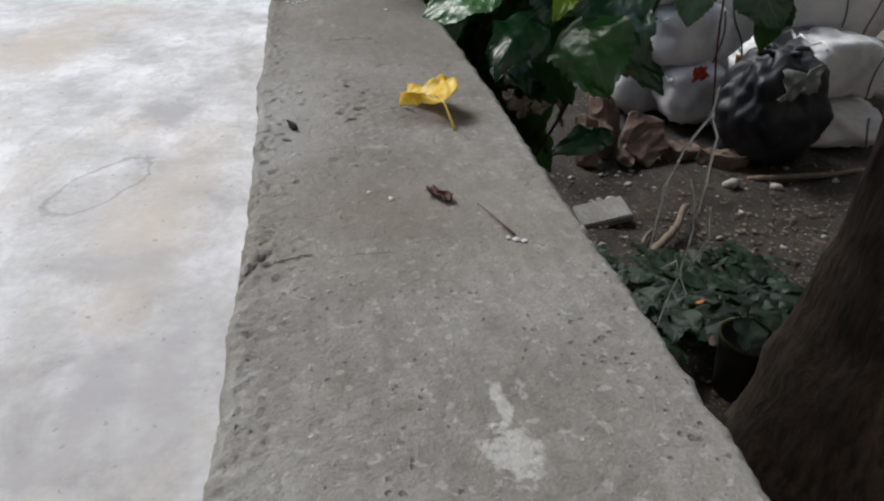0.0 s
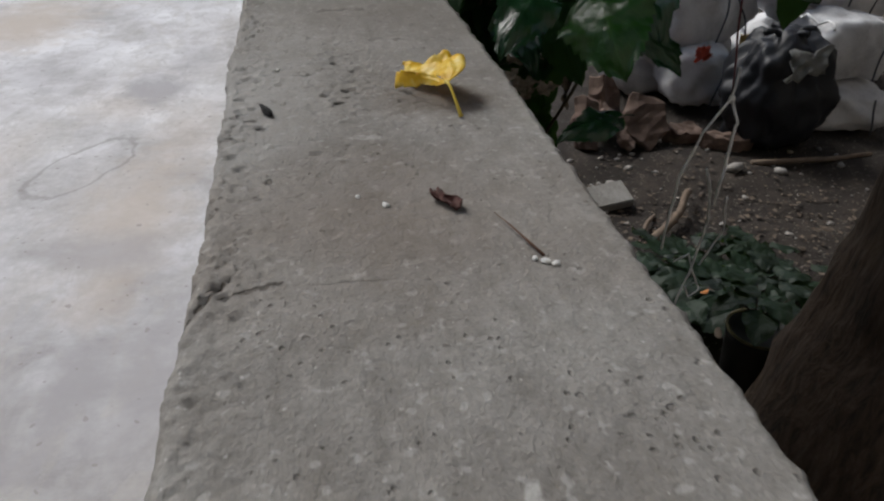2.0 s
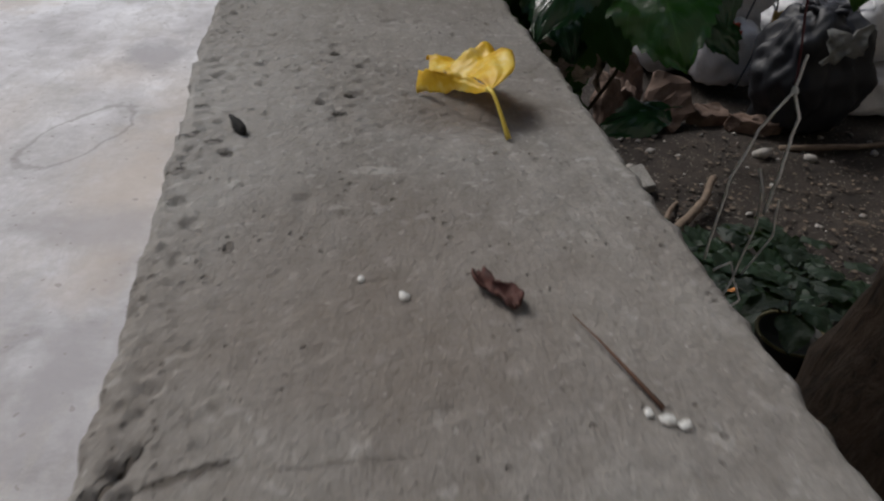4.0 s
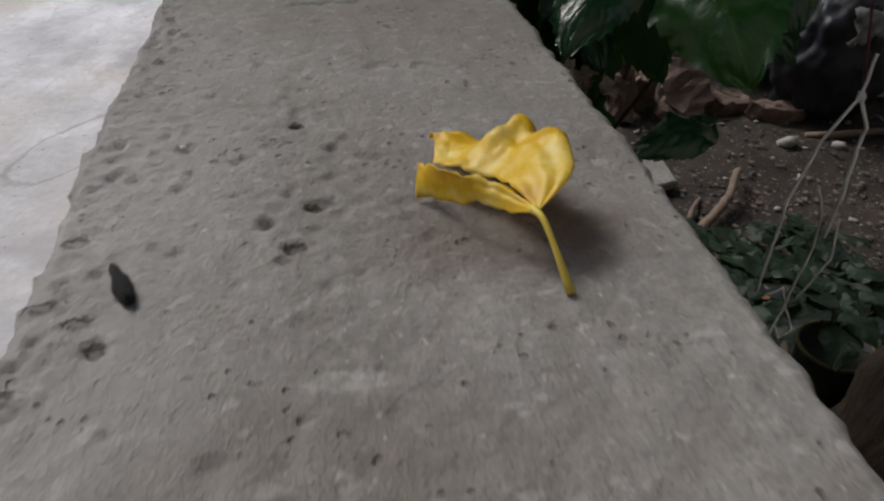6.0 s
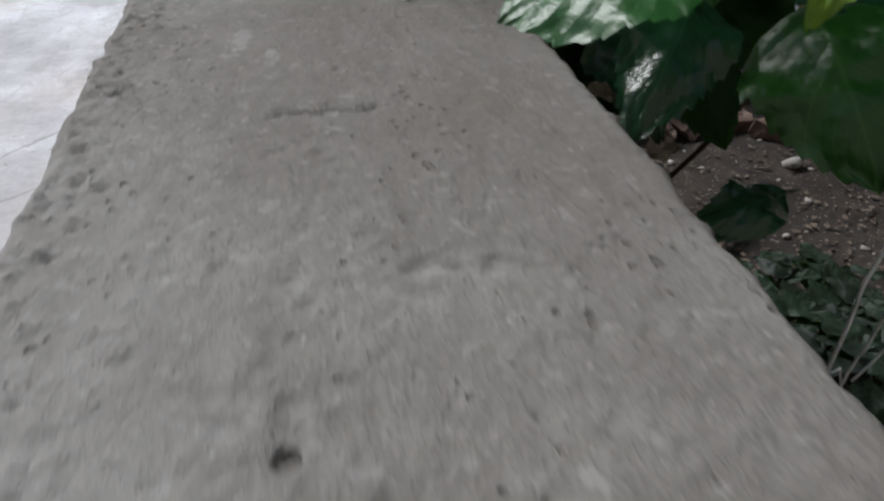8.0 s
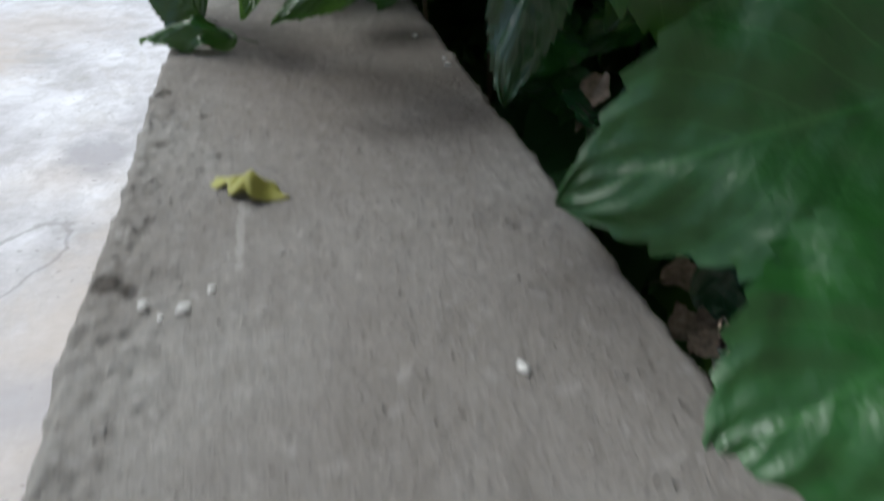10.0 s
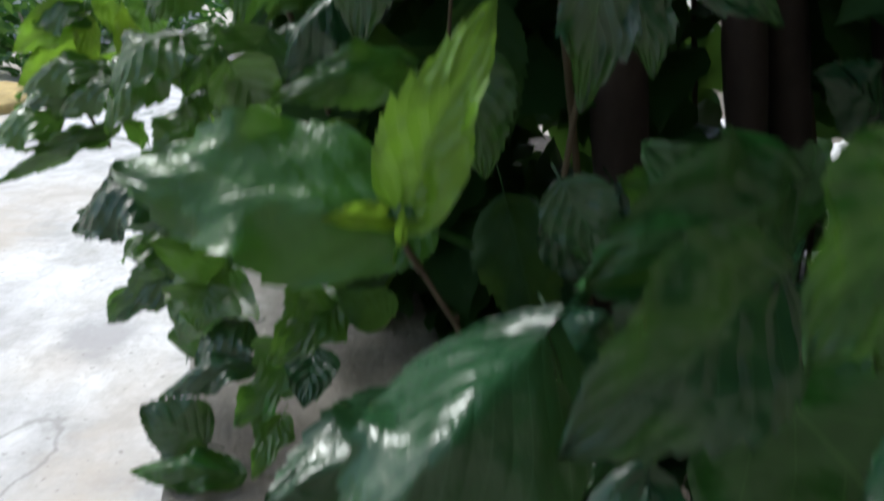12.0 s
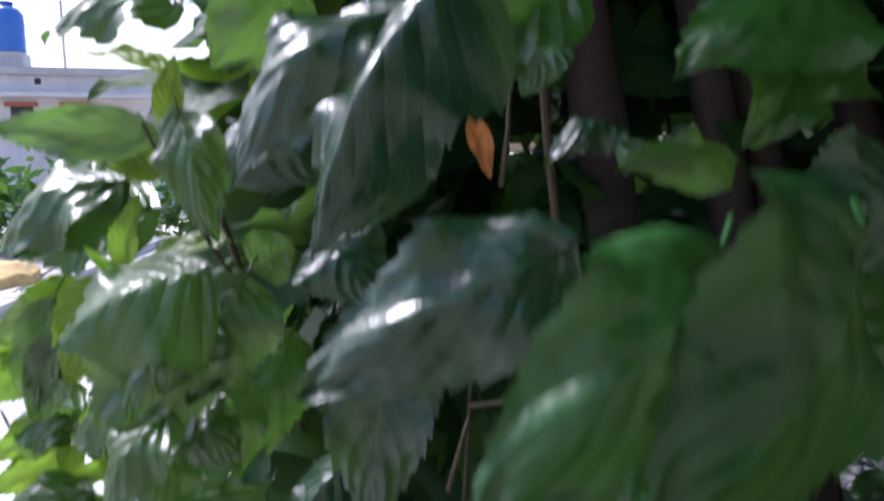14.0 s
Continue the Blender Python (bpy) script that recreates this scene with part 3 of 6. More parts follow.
def fallen_lobed_leaf():
    leaf = new("yellow_leaf")
    leaf.location = (0.176, 0.618, 0.022)
    bm = bmesh.new()
    # upper blade: right lobes stand up, the left lobe slopes back to the ground
    leaf_panel(bm, [(0, 0, 0), (-0.004, 0.016, 0.0), (-0.008, 0.036, -0.007), (-0.017, 0.046, -0.007), (-0.026, 0.056, -0.01), (-0.024, 0.076, -0.011)],
               [(0, 0, 0), (0.016, 0.014, 0.006), (0.0205, 0.034, 0.009), (0.021, 0.046, 0.008), (0.0155, 0.052, 0.001), (0.014, 0.065, 0.005), (0.004, 0.068, -0.011), (-0.009, 0.087, -0.014), (-0.025, 0.084, -0.012)], 60, 18, 0.004, 1.3)
    # lower left lobe, hanging on edge in front of the hollow
    leaf_panel(bm, [(0, 0, 0), (-0.004, 0.015, -0.0005), (-0.013, 0.024, 0.0), (-0.022, 0.031, 0.0005), (-0.029, 0.044, -0.004), (-0.033, 0.057, -0.009)],
               [(0, 0, -0.0005), (-0.005, 0.008, -0.005), (-0.012, 0.019, -0.009), (-0.02, 0.03, -0.013), (-0.028, 0.04, -0.017), (-0.036, 0.047, -0.0215)], 40, 8, 0.002, 4.1)
    bmesh.ops.remove_doubles(bm, verts=bm.verts[:], dist=0.0002)
    bmesh.ops.recalc_face_normals(bm, faces=bm.faces)
    blade = part("blade", bm, yellow_mat, leaf)
    blade.modifiers.new("thick", "SOLIDIFY").thickness = 0.0004
    part("stalk", tube_bm(smooth_curve([(-0.001, 0.003, -0.0005), (0.001, -0.003, -0.001), (0.004, -0.011, -0.009), (0.008, -0.019, -0.0212)], 12), [0.0017 - 0.0006 * math.sin(math.pi * k / 12) for k in range(13)], 8), yellow_stem, leaf)
    return tagged(leaf, "curled yellow lobed fallen leaf lying on the concrete wall top", "leaf")


fallen_lobed_leaf()

dark_brown = plain("dry_brown_leaf", (0.055, 0.018, 0.013), 0.8, 0.5, 200)
seed_mat = plain("black_seed", (0.006, 0.006, 0.006), 0.95, 0.4, 200)
white_grit = plain("white_grit", (0.6, 0.6, 0.58), 0.8, 0.15, 200)
twig_mat = plain("dry_twig", (0.095, 0.05, 0.032), 0.95)


def crumb(name, place, size, mat, label, category, seed, turn=0):
    bm = rock_bm(size, seed, 1.0, 0.4, 3)
    ob = obj(name, bm, mat)
    ob.matrix_world = pose(*place, 0, 0, turn)
    return tagged(ob, label, category)


# curled dry leaf scrap: a crumpled flat blade
bm = bmesh.new()
bmesh.ops.create_grid(bm, x_segments=22, y_segments=12, size=1)
for v in bm.verts:
    a, b2 = v.co.x, v.co.y
    w = 0.0055 * (1.0 - 0.45 * math.exp(-((a + 0.15) / 0.18) ** 2)) * (1 - 0.5 * a ** 6) * (1 + 0.4 * fbm(a * 2.2, b2, 3.3, 3))
    v.co = Vector((0.0155 * a + 0.002 * fbm(a * 3, b2 * 3, 1.1, 2), w * b2 + 0.0025 * math.sin(a * 3.0), 0.0035 + 0.0035 * b2 * b2 + 0.003 * fbm(a * 3, b2 * 2, 5.1, 3)))
scrap = obj("leaf_scrap", bm, dark_brown)
scrap.modifiers.new("thick", "SOLIDIFY").thickness = 0.0012
scrap.matrix_world = pose(0.1465, 0.465, 0.0, 0, 0, -68) @ Matrix.Scale(0.82, 4)
tagged(scrap, "curled dark brown dry leaf scrap on the concrete", "leaf")
crumb("seed", (0.0345, 0.6245, 0.003), (0.0065, 0.02, 0.006), seed_mat, "small black elongated seed on the concrete", "seed", 2.2, 21)
for k, (x, y, s) in enumerate(((0.094, 0.48, 0.0035), (0.11, 0.467, 0.0045), (0.189, 0.394, 0.005), (0.194, 0.391, 0.0045), (0.184, 0.398, 0.0035), (0.171, 1.087, 0.0055),
                               (0.024, 1.158, 0.005), (0.041, 1.152, 0.006), (0.052, 1.165, 0.004), (0.032, 1.148, 0.003), (0.228, 1.476, 0.004), (0.227, 1.458, 0.005), (0.216, 1.546, 0.006), (0.042, 0.726, 0.003))):
    grit = crumb("grit", (x, y, s * 0.2), (s * 0.85, s * 1.1, s * 0.55), white_grit, "tiny white grit crumb on the concrete", "pebble", k * 1.7, k * 40)
    tagged(grit, group="white crumbs on the wall top")
bm = tube_bm([(0.173, 0.448, 0.002), (0.178, 0.432, 0.003), (0.184, 0.415, 0.002), (0.189, 0.398, 0.002)], [0.0002, 0.0004, 0.0007, 0.0009], 6)
tagged(obj("twig", bm, twig_mat), "thin dry brown twig on the concrete", "twig")


green_fallen = leaf_material("faded_green_leaf", (0.26, 0.3, 0.06), (0.34, 0.33, 0.07), 0.6, (0.4, 0.45, 0.2))


# ---- right side: soil, trunk, rubbish ----
def lumpy(name, centre, size, mat, seed, label, category, rough=0.25, freq=2.2, turn=0, level=4, parent=None):
    bm = bmesh.new()
    bmesh.ops.create_icosphere(bm, subdivisions=level, radius=0.5)
    for v in bm.verts:
        c = v.co * 2
        k = 1 + rough * fbm(c.x * freq * 0.5 + seed, c.y * freq * 0.5, c.z * freq * 0.5, 5)
        fold = 0.04 * math.sin(9 * c.x + 6 * c.z + 5 * fbm(c.x + seed, c.y, c.z, 2))
        sq = max(abs(c.x), abs(c.y), abs(c.z)) ** 0.45
        v.co = Vector((v.co.x * size[0], v.co.y * size[1], v.co.z * size[2])) * (k + fold) / sq
    ob = obj(name, bm, mat, parent)
    ob.matrix_basis = pose(*centre, 0, 0, turn)
    return tagged(ob, label, category)


def tree():
    t = new("tree")
    t.location = (1.48, 1.18, -1.42)
    axis = [(1.46, 1.17, -1.5), (1.5, 1.18, -1.25), (1.55, 1.2, -0.85), (1.57, 1.21, -0.4), (1.62, 1.26, 0.2), (1.9, 1.5, 0.9), (2.35, 1.8, 1.7), (2.5, 2.0, 3.0)]
    rad = [0.4, 0.32, 0.275, 0.26, 0.245, 0.22, 0.18, 0.13]
    pts, rr = [], []
    for i in range(len(axis) - 1):
        for k in range(8):
            s = k / 8
            pts.append(Vector(axis[i]).lerp(Vector(axis[i + 1]), s) - t.location)
            rr.append(rad[i] + (rad[i + 1] - rad[i]) * s)
    bm = tube_bm(pts, rr, 40)
    bm.normal_update()
    for v in bm.verts:
        v.co += v.normal * (0.03 * fbm(v.co.x * 5, v.co.y * 5, v.co.z * 1.6, 4) + 0.02 * fbm(v.co.x * 22, v.co.y * 22, v.co.z * 6, 4))
    part("trunk", bm, bark_mat, t)
    r2 = random.Random(5)
    tips = []
    for k in range(7):
        a = 2 * math.pi * k / 7 + 0.3
        base = Vector((2.5, 1.9, 1.7 + 0.15 * k))
        mid = base + Vector((math.cos(a) * 0.9, math.sin(a) * 0.9, 0.5))
        tip = base + Vector((math.cos(a) * 2.3, math.sin(a) * 2.1 - 0.5, 0.8 + 0.2 * r2.random()))
        if math.cos(a) < 0:
            tip.x -= 1.0
        tips += [mid, tip]
        part("limb", tube_bm([p - t.location for p in (base, mid, tip)], [0.08, 0.055, 0.02], 10), bark_mat, t)
    # unseen crown above the trunk, thickened where it shades the soil
    verts, faces = [], []
    for k in range(6800):
        c = Vector((r2.uniform(0.5, 3.6), r2.uniform(0.8, 4.4), 0)) if k < 2400 else Vector((r2.uniform(0.8, 3.0), r2.uniform(1.0, 3.2), 0))
        if c.x < -0.3 and c.y < 2.3:
            continue
        c.z = 2.55 + 0.35 * fbm(c.x, c.y, 3, 2) - 0.05 * ((c.x - 2.2) ** 2 + (c.y - 2.4) ** 2) * 0.5 + r2.gauss(0, 0.22)
        if c.z < 1.55 or fbm(c.x * 1.4, c.y * 1.4, 8, 2) > 0.45:
            continue
        u = Vector((r2.gauss(0, 1), r2.gauss(0, 1), r2.gauss(-0.3, 0.4))).normalized()
        w = u.cross(Vector((r2.gauss(0, 0.4), r2.gauss(0, 0.4), 1))).normalized()
        s = r2.uniform(0.14, 0.24)
        i = len(verts)
        for q in (c, c + u * s * 0.5 + w * s * 0.3, c + u * s, c + u * s * 0.5 - w * s * 0.3):
            verts.append(tuple(q - t.location))
        faces.append((i, i + 1, i + 2, i + 3))
    mesh = bpy.data.meshes.new("crown")
    mesh.from_pydata(verts, [], faces)
    mesh.materials.append(leaf_dark)
    crown = new("crown", mesh)
    crown.parent = t
    tagged(crown, kind="stuff")
    return tagged(t, "leaning brown tree trunk standing in the dark soil", "tree")


tree()


def sack(place, size, turn, seed, label, roll=0, tilt=0):
    """A slumped woven sack with a folded mouth and a tied seam."""
    root = new("white_sack")
    root.matrix_world = pose(*place, tilt, roll, turn)
    body = lumpy("body", (0, 0, 0), size, white_plastic, seed, "", "", 0.16, 2.4, 0, 4, root)
    pts = [(-size[0] * 0.52 + 0.02 * math.sin(k), size[1] * (-0.45 + 0.1 * k), size[2] * (0.3 + 0.05 * math.sin(2 * k + seed))) for k in range(10)]
    part("seam", tube_bm(pts, 0.008, 6), string_mat, root)
    pts = [(size[0] * 0.18, -size[1] * 0.56, size[2] * (-0.4 + 0.1 * k) ) for k in range(9)]
    pts = [(x + 0.02 * math.sin(z * 14 + seed), y + 0.03 * abs(z / size[2]) ** 2, z) for x, y, z in pts]
    part("cord", tube_bm(pts, 0.006, 6), grey_cord, root)
    return tagged(root, label, "sack", "white sacks in the heap")


grey_cord = plain("grey_cord", (0.1, 0.11, 0.13), 0.8)
patch_mat = plain("grey_scrap", (0.2, 0.2, 0.19), 0.7)
card_mat = plain("yellow_card", (0.42, 0.27, 0.08), 0.7)
red_mat = plain("red_wrapper", (0.5, 0.06, 0.03), 0.5)

bag = new("rubbish_bag")
bag.location = (2.52, 3.36, -1.08)
bag_body = lumpy("body", (0, 0, 0), (0.54, 0.42, 0.66), black_plastic, 1.7, "", "", 0.16, 2.2, 0, 5, bag)
for v in bag_body.data.vertices:
    a = math.atan2(v.co.y, v.co.x)
    pleat = 0.028 * (0.3 - abs(fbm(v.co.x * 7, v.co.y * 7, v.co.z * 5, 4))) + 0.003 * math.sin(7 * a + 3 * fbm(v.co.x * 3, v.co.y * 3, v.co.z * 2, 3)) + 0.03 * (0.25 - abs(fbm(math.cos(a) * 2.1 + v.co.z, math.sin(a) * 2.1, v.co.z * 3.4, 4))) + 0.02 * fbm(v.co.x * 4, v.co.y * 4, v.co.z * 4, 2)
    narrow = 1 - 0.2 * max(0.0, v.co.z / 0.34) ** 2 - 0.22 * max(0.0, -v.co.z / 0.34)
    narrow += 0.1 * fbm(math.cos(a) * 1.5, math.sin(a) * 1.5, v.co.z * 3, 3)
    v.co.z += 0.05 * v.co.x + 0.03 * fbm(v.co.x * 6, v.co.y * 6, 2, 2) * max(0.0, v.co.z / 0.3)
    v.co.x, v.co.y = (v.co.x + pleat * math.cos(a)) * narrow, (v.co.y + pleat * math.sin(a)) * narrow
for k in range(4):
    a = k * 1.7
    top = Vector((-0.05 + 0.05 * math.cos(a), -0.02 + 0.04 * math.sin(a), 0.3))
    part("tied_flap", tube_bm([top, top + Vector((0.04 * math.cos(a), 0.03 * math.sin(a), 0.025)), top + Vector((0.1 * math.cos(a), 0.06 * math.sin(a), 0.02))], [0.018, 0.012, 0.02], 6), black_plastic, bag)
bm = bmesh.new()
bmesh.ops.create_grid(bm, x_segments=9, y_segments=7, size=0.5)
for v in bm.verts:
    u, w = v.co.x, v.co.y
    k = 1 + 0.5 * fbm(u * 3, w * 3, 7.7, 3)
    v.co = Vector((-0.03 + 0.2 * u * k + 0.05 * w, -0.225 + 0.03 * fbm(u * 4, w * 4, 1.2, 3) + 0.06 * w, 0.21 + 0.13 * w * k + 0.05 * u))
patch = part("patch", bm, patch_mat, bag, "pale grey torn scrap")
patch.modifiers.new("thick", "SOLIDIFY").thickness = 0.004
tagged(bag, "crumpled black plastic rubbish bag beside white sacks", "bag")

sack((3.06, 3.66, -0.94), (0.55, 0.4, 0.36), 8, 4.7, "dirty white woven sack propped behind the black bag", 10)
sack((3.05, 3.6, -1.26), (0.6, 0.5, 0.26), -5, 3.2, "flattened dirty white sack at the bottom of the heap")
sack((2.3, 4.12, -0.85), (0.55, 0.42, 0.4), 15, 7.4, "dirty white woven sack stacked on another")
sack((2.16, 4.16, -0.49), (0.5, 0.4, 0.38), -20, 8.9, "dirty white woven sack on top of the heap")
sack((3.0, 4.02, -0.62), (0.6, 0.42, 0.4), 12, 9.6, "dirty white woven sack lying across the heap")
sack((2.36, 3.95, -1.18), (0.4, 0.4, 0.36), -10, 6.7, "dirty white woven sack slumped on the soil")
sack((2.45, 4.25, -0.88), (0.85, 0.42, 0.5), 12, 9.7, "pale woven sack leaning across the heap", -22)
sack((3.35, 4.3, -0.75), (0.95, 0.5, 0.55), 5, 12.7, "dirty white woven sack at the back of the heap", 6)
sack((3.4, 4.35, -1.2), (1.0, 0.6, 0.5), 5, 15.7, "dirty white woven sack under the others")
sack((2.4, 4.4, -1.22), (0.9, 0.5, 0.42), 5, 18.7, "dirty white woven sack under the leaning one")

for name, mat, x, y, z, w, h, turn, label in (("wrapper", red_mat, 2.26, 3.72, -0.99, 0.12, 0.07, 20, "crumpled red wrapper on a white sack"),
                                              ("card_scrap", card_mat, 2.46, 3.62, -0.95, 0.1, 0.16, -15, "torn yellow-brown card scrap on the heap")):
    bm = bmesh.new()
    bmesh.ops.create_grid(bm, x_segments=10, y_segments=8, size=0.5)
    for v in bm.verts:
        v.co = Vector((v.co.x * w, 0.03 * fbm(v.co.x * 4, v.co.y * 4, x, 3), v.co.y * h + 0.02 * fbm(v.co.x * 5, v.co.y * 5, y, 2)))
    ob = obj(name, bm, mat)
    ob.modifiers.new("thick", "SOLIDIFY").thickness = 0.003
    ob.matrix_world = pose(x, y, z, -25, 0, turn)
    tagged(ob, label, "litter")


def rubble(x, y, size, turn, tilt, seed, lift=0.42):
    """A broken shard with an irregular outline and a rough broken edge."""
    rr = random.Random(int(seed * 10))
    bm = bmesh.new()
    n = 6
    ring = []
    for k in range(n):
        a = 2 * math.pi * k / n
        r = 0.5 * (1 + rr.uniform(-0.3, 0.3))
        ring.append((r * math.cos(a) * size[0], r * math.sin(a) * size[2]))
    front = [bm.verts.new((px, -size[1] / 2 + 0.006 * rr.random(), pz)) for px, pz in ring]
    back = [bm.verts.new((px * 0.94, size[1] / 2, pz * 0.94)) for px, pz in ring]
    bm.faces.new(front)
    bm.faces.new(back[::-1])
    for k in range(n):
        bm.faces.new((front[k], back[k], back[(k + 1) % n], front[(k + 1) % n]))
    bmesh.ops.recalc_face_normals(bm, faces=bm.faces)
    bmesh.ops.bevel(bm, geom=bm.edges[:], offset=0.006, segments=1, affect="EDGES")
    bmesh.ops.triangulate(bm, faces=bm.faces[:])
    bmesh.ops.subdivide_edges(bm, edges=[e for e in bm.edges if e.calc_length() > 0.03], cuts=3, use_grid_fill=True)
    for v in bm.verts:
        v.co += 0.02 * Vector((fbm(v.co.x * 14, v.co.y * 14, v.co.z * 14 + seed, 3), fbm(v.co.x * 14, v.co.y * 14 + seed, v.co.z * 14, 3), fbm(v.co.x * 14 + seed, v.co.y * 14, v.co.z * 14, 3)))
    ob = obj("broken_brick", bm, terracotta, smooth=False)
    ob.matrix_world = pose(x, y, soil_height(x, y) + size[2] * lift, tilt, 8, turn)
    return tagged(ob, "broken pale terracotta piece lying on the soil", "brick", "broken bricks on the soil")


rubble(1.5, 3.44, (0.14, 0.1, 0.3), 15, -18, 1.1)
rubble(1.62, 3.48, (0.12, 0.07, 0.22), -28, 12, 6.1)
rubble(1.8, 3.42, (0.27, 0.1, 0.28), -20, -34, 2.7)
rubble(1.7, 3.36, (0.12, 0.06, 0.16), 40, -50, 7.9)
rubble(1.66, 3.62, (0.2, 0.1, 0.34), 30, -20, 3.3)
rubble(2.05, 3.4, (0.26, 0.09, 0.12), 8, -80, 4.3)
rubble(2.25, 3.28, (0.32, 0.08, 0.1), -4, -85, 5.3)
bm = box_bm(-0.14, -0.09, -0.02, 0.14, 0.09, 0.02, 0.006)
for v in bm.verts:
    v.co.x += 0.25 * v.co.y
slab = obj("paving_slab", bm, concrete, smooth=False)
slab.matrix_world = pose(1.38, 2.85, -1.385, 3, -2, 12)
tagged(slab, "broken grey concrete slab lying on the soil", "slab")

# stones and grit on the soil
pale_stone = earthy("pale_stone", [(0.3, (0.22, 0.205, 0.185)), (0.7, (0.42, 0.4, 0.38))], 20, 200, 0.9)
r3 = random.Random(21)
spots = [(2.154, 3.03, 0.12), (1.635, 3.143, 0.055), (1.75, 3.08, 0.045), (2.4, 3.0, 0.08), (2.75, 3.0, 0.06), (1.5, 3.05, 0.05)]
spots += [(r3.uniform(1.1, 3.2), r3.uniform(2.2, 3.35), r3.choice((0.015, 0.02, 0.03, 0.045))) for k in range(95)]
for k, (x, y, d) in enumerate(spots):
    bm = rock_bm((d * 0.8, d * r3.uniform(0.6, 0.9), d * 0.5), k * 1.3, 1, 0.9, 1)
    ob = obj("pebble", bm, pale_stone)
    ob.matrix_world = pose(x, y, soil_height(x, y) + d * 0.12, 0, 0, r3.uniform(0, 360))
    tagged(ob, "small pale stone lying in the dark soil", "stone", "stones on the soil")

# roots and sticks
stick_mat = plain("pale_stick", (0.17, 0.125, 0.09), 0.8)


def stick(points, r, label, name="stick"):
    pts = [(x, y, soil_height(x, y) + h) for x, y, h in points]
    fine = []
    for a, b in zip(pts, pts[1:]):
        for k in range(4):
            fine.append(tuple(Vector(a).lerp(Vector(b), k / 4) + 0.008 * Vector((fbm(a[0] * 9 + k, 1, 0), fbm(a[1] * 9 + k, 2, 0), 0))))
    fine.append(pts[-1])
    ob = obj(name, tube_bm(fine, [r * (1 - 0.4 * i / len(fine)) for i in range(len(fine))], 7), stick_mat)
    return tagged(ob, label, "stick", "sticks on the soil")


stick([(1.42, 2.42, 0.02), (1.55, 2.52, 0.05), (1.64, 2.6, 0.05), (1.73, 2.72, 0.09), (1.79, 2.8, 0.05)], 0.022, "pale forked root lying on the soil", "root")
stick([(1.42, 2.5, 0.02), (1.5, 2.6, 0.04), (1.58, 2.7, 0.01)], 0.012, "thin pale stick on the soil")
stick([(2.3, 3.1, 0.005), (2.7, 3.05, 0.02), (3.0, 3.1, 0.01)], 0.018, "broken lath beside the black bag")

# hanging string, red above the knot and white below
red_string = plain("red_string", (0.12, 0.03, 0.038), 0.7)
cord = new("hanging_string")
cord.location = (0.844, 1.242, -0.258)


def strand(points, r, mat, name):
    pts = [Vector(p) - cord.location for p in points]
    fine = []
    for i in range(len(pts) - 1):
        for k in range(5):
            fine.append(pts[i].lerp(pts[i + 1], k / 5) + 0.003 * Vector((fbm(i + k * 0.2, r * 900, 1), fbm(i + k * 0.2, r * 700, 2), 0)))
    fine.append(pts[-1])
    part(name, tube_bm(fine, r, 6), mat, cord)


strand([(1.05, 1.5, 1.9), (0.94, 1.4, 0.6), (0.88, 1.36, 0.0), (0.862, 1.303, -0.155), (0.844, 1.242, -0.258)], 0.0022, red_string, "red_strand")
strand([(0.852, 1.25, -0.2), (0.844, 1.242, -0.258), (0.79, 1.221, -0.314), (0.742, 1.187, -0.383), (0.727, 1.17, -0.447), (0.72, 1.16, -0.53)], 0.0026, string_mat, "white_strand")
strand([(0.844, 1.242, -0.258), (0.858, 1.225, -0.3), (0.853, 1.22, -0.34), (0.84, 1.2, -0.4), (0.835, 1.2, -0.47)], 0.003, string_mat, "white_strand")
strand([(0.824, 1.234, -0.398), (0.837, 1.22, -0.449), (0.86, 1.24, -0.52), (0.857, 1.246, -0.62), (0.85, 1.245, -0.662), (0.82, 1.22, -0.7), (0.8, 1.2, -0.76)], 0.0024, string_mat, "white_strand")
strand([(0.81, 1.25, -0.63), (0.84, 1.25, -0.61), (0.86, 1.246, -0.66), (0.88, 1.24, -0.7), (0.86, 1.24, -0.72), (0.845, 1.24, -0.69)], 0.0021, string_mat, "white_strand")
strand([(0.89, 1.24, -0.47), (0.9, 1.24, -0.55), (0.87, 1.246, -0.64)], 0.0021, string_mat, "white_strand")
part("knot", rock_bm((0.014, 0.012, 0.018), 2.2, 1, 0.3), string_mat, cord)
tagged(cord, "string hanging down, red above a knot and frayed white below", "string")

# dark planter with a pale rim, half hidden by leaves
pot_mat = plain("dark_pot", (0.03, 0.028, 0.026), 0.6)
rim_mat = plain("pale_rim", (0.22, 0.19, 0.1), 0.6)
pot = new("planter")
pot.location = (1.4, 1.62, -1.44)
bm = bmesh.new()
prof = [(0.075, 0.0), (0.095, 0.22), (0.102, 0.25), (0.092, 0.25), (0.088, 0.225), (0.0, 0.225)]
rings = [[bm.verts.new((r * math.cos(2 * math.pi * k / 36), r * math.sin(2 * math.pi * k / 36), z)) for k in range(36)] for r, z in prof[:-1]]
for a, b in zip(rings, rings[1:]):
    for k in range(36):
        bm.faces.new((a[k], a[(k + 1) % 36], b[(k + 1) % 36], b[k]))
bm.faces.new(rings[-1])
bm.faces.new(rings[0][::-1])
part("body", bm, pot_mat, pot)
bm = bmesh.new()
pts = [(0.098 * math.cos(2 * math.pi * k / 48), 0.098 * math.sin(2 * math.pi * k / 48), 0.253) for k in range(49)]
part("rim", tube_bm(pts, 0.0055, 8), rim_mat, pot, "pale worn rim")
tagged(pot, "dark round planter with a pale worn rim", "planter")


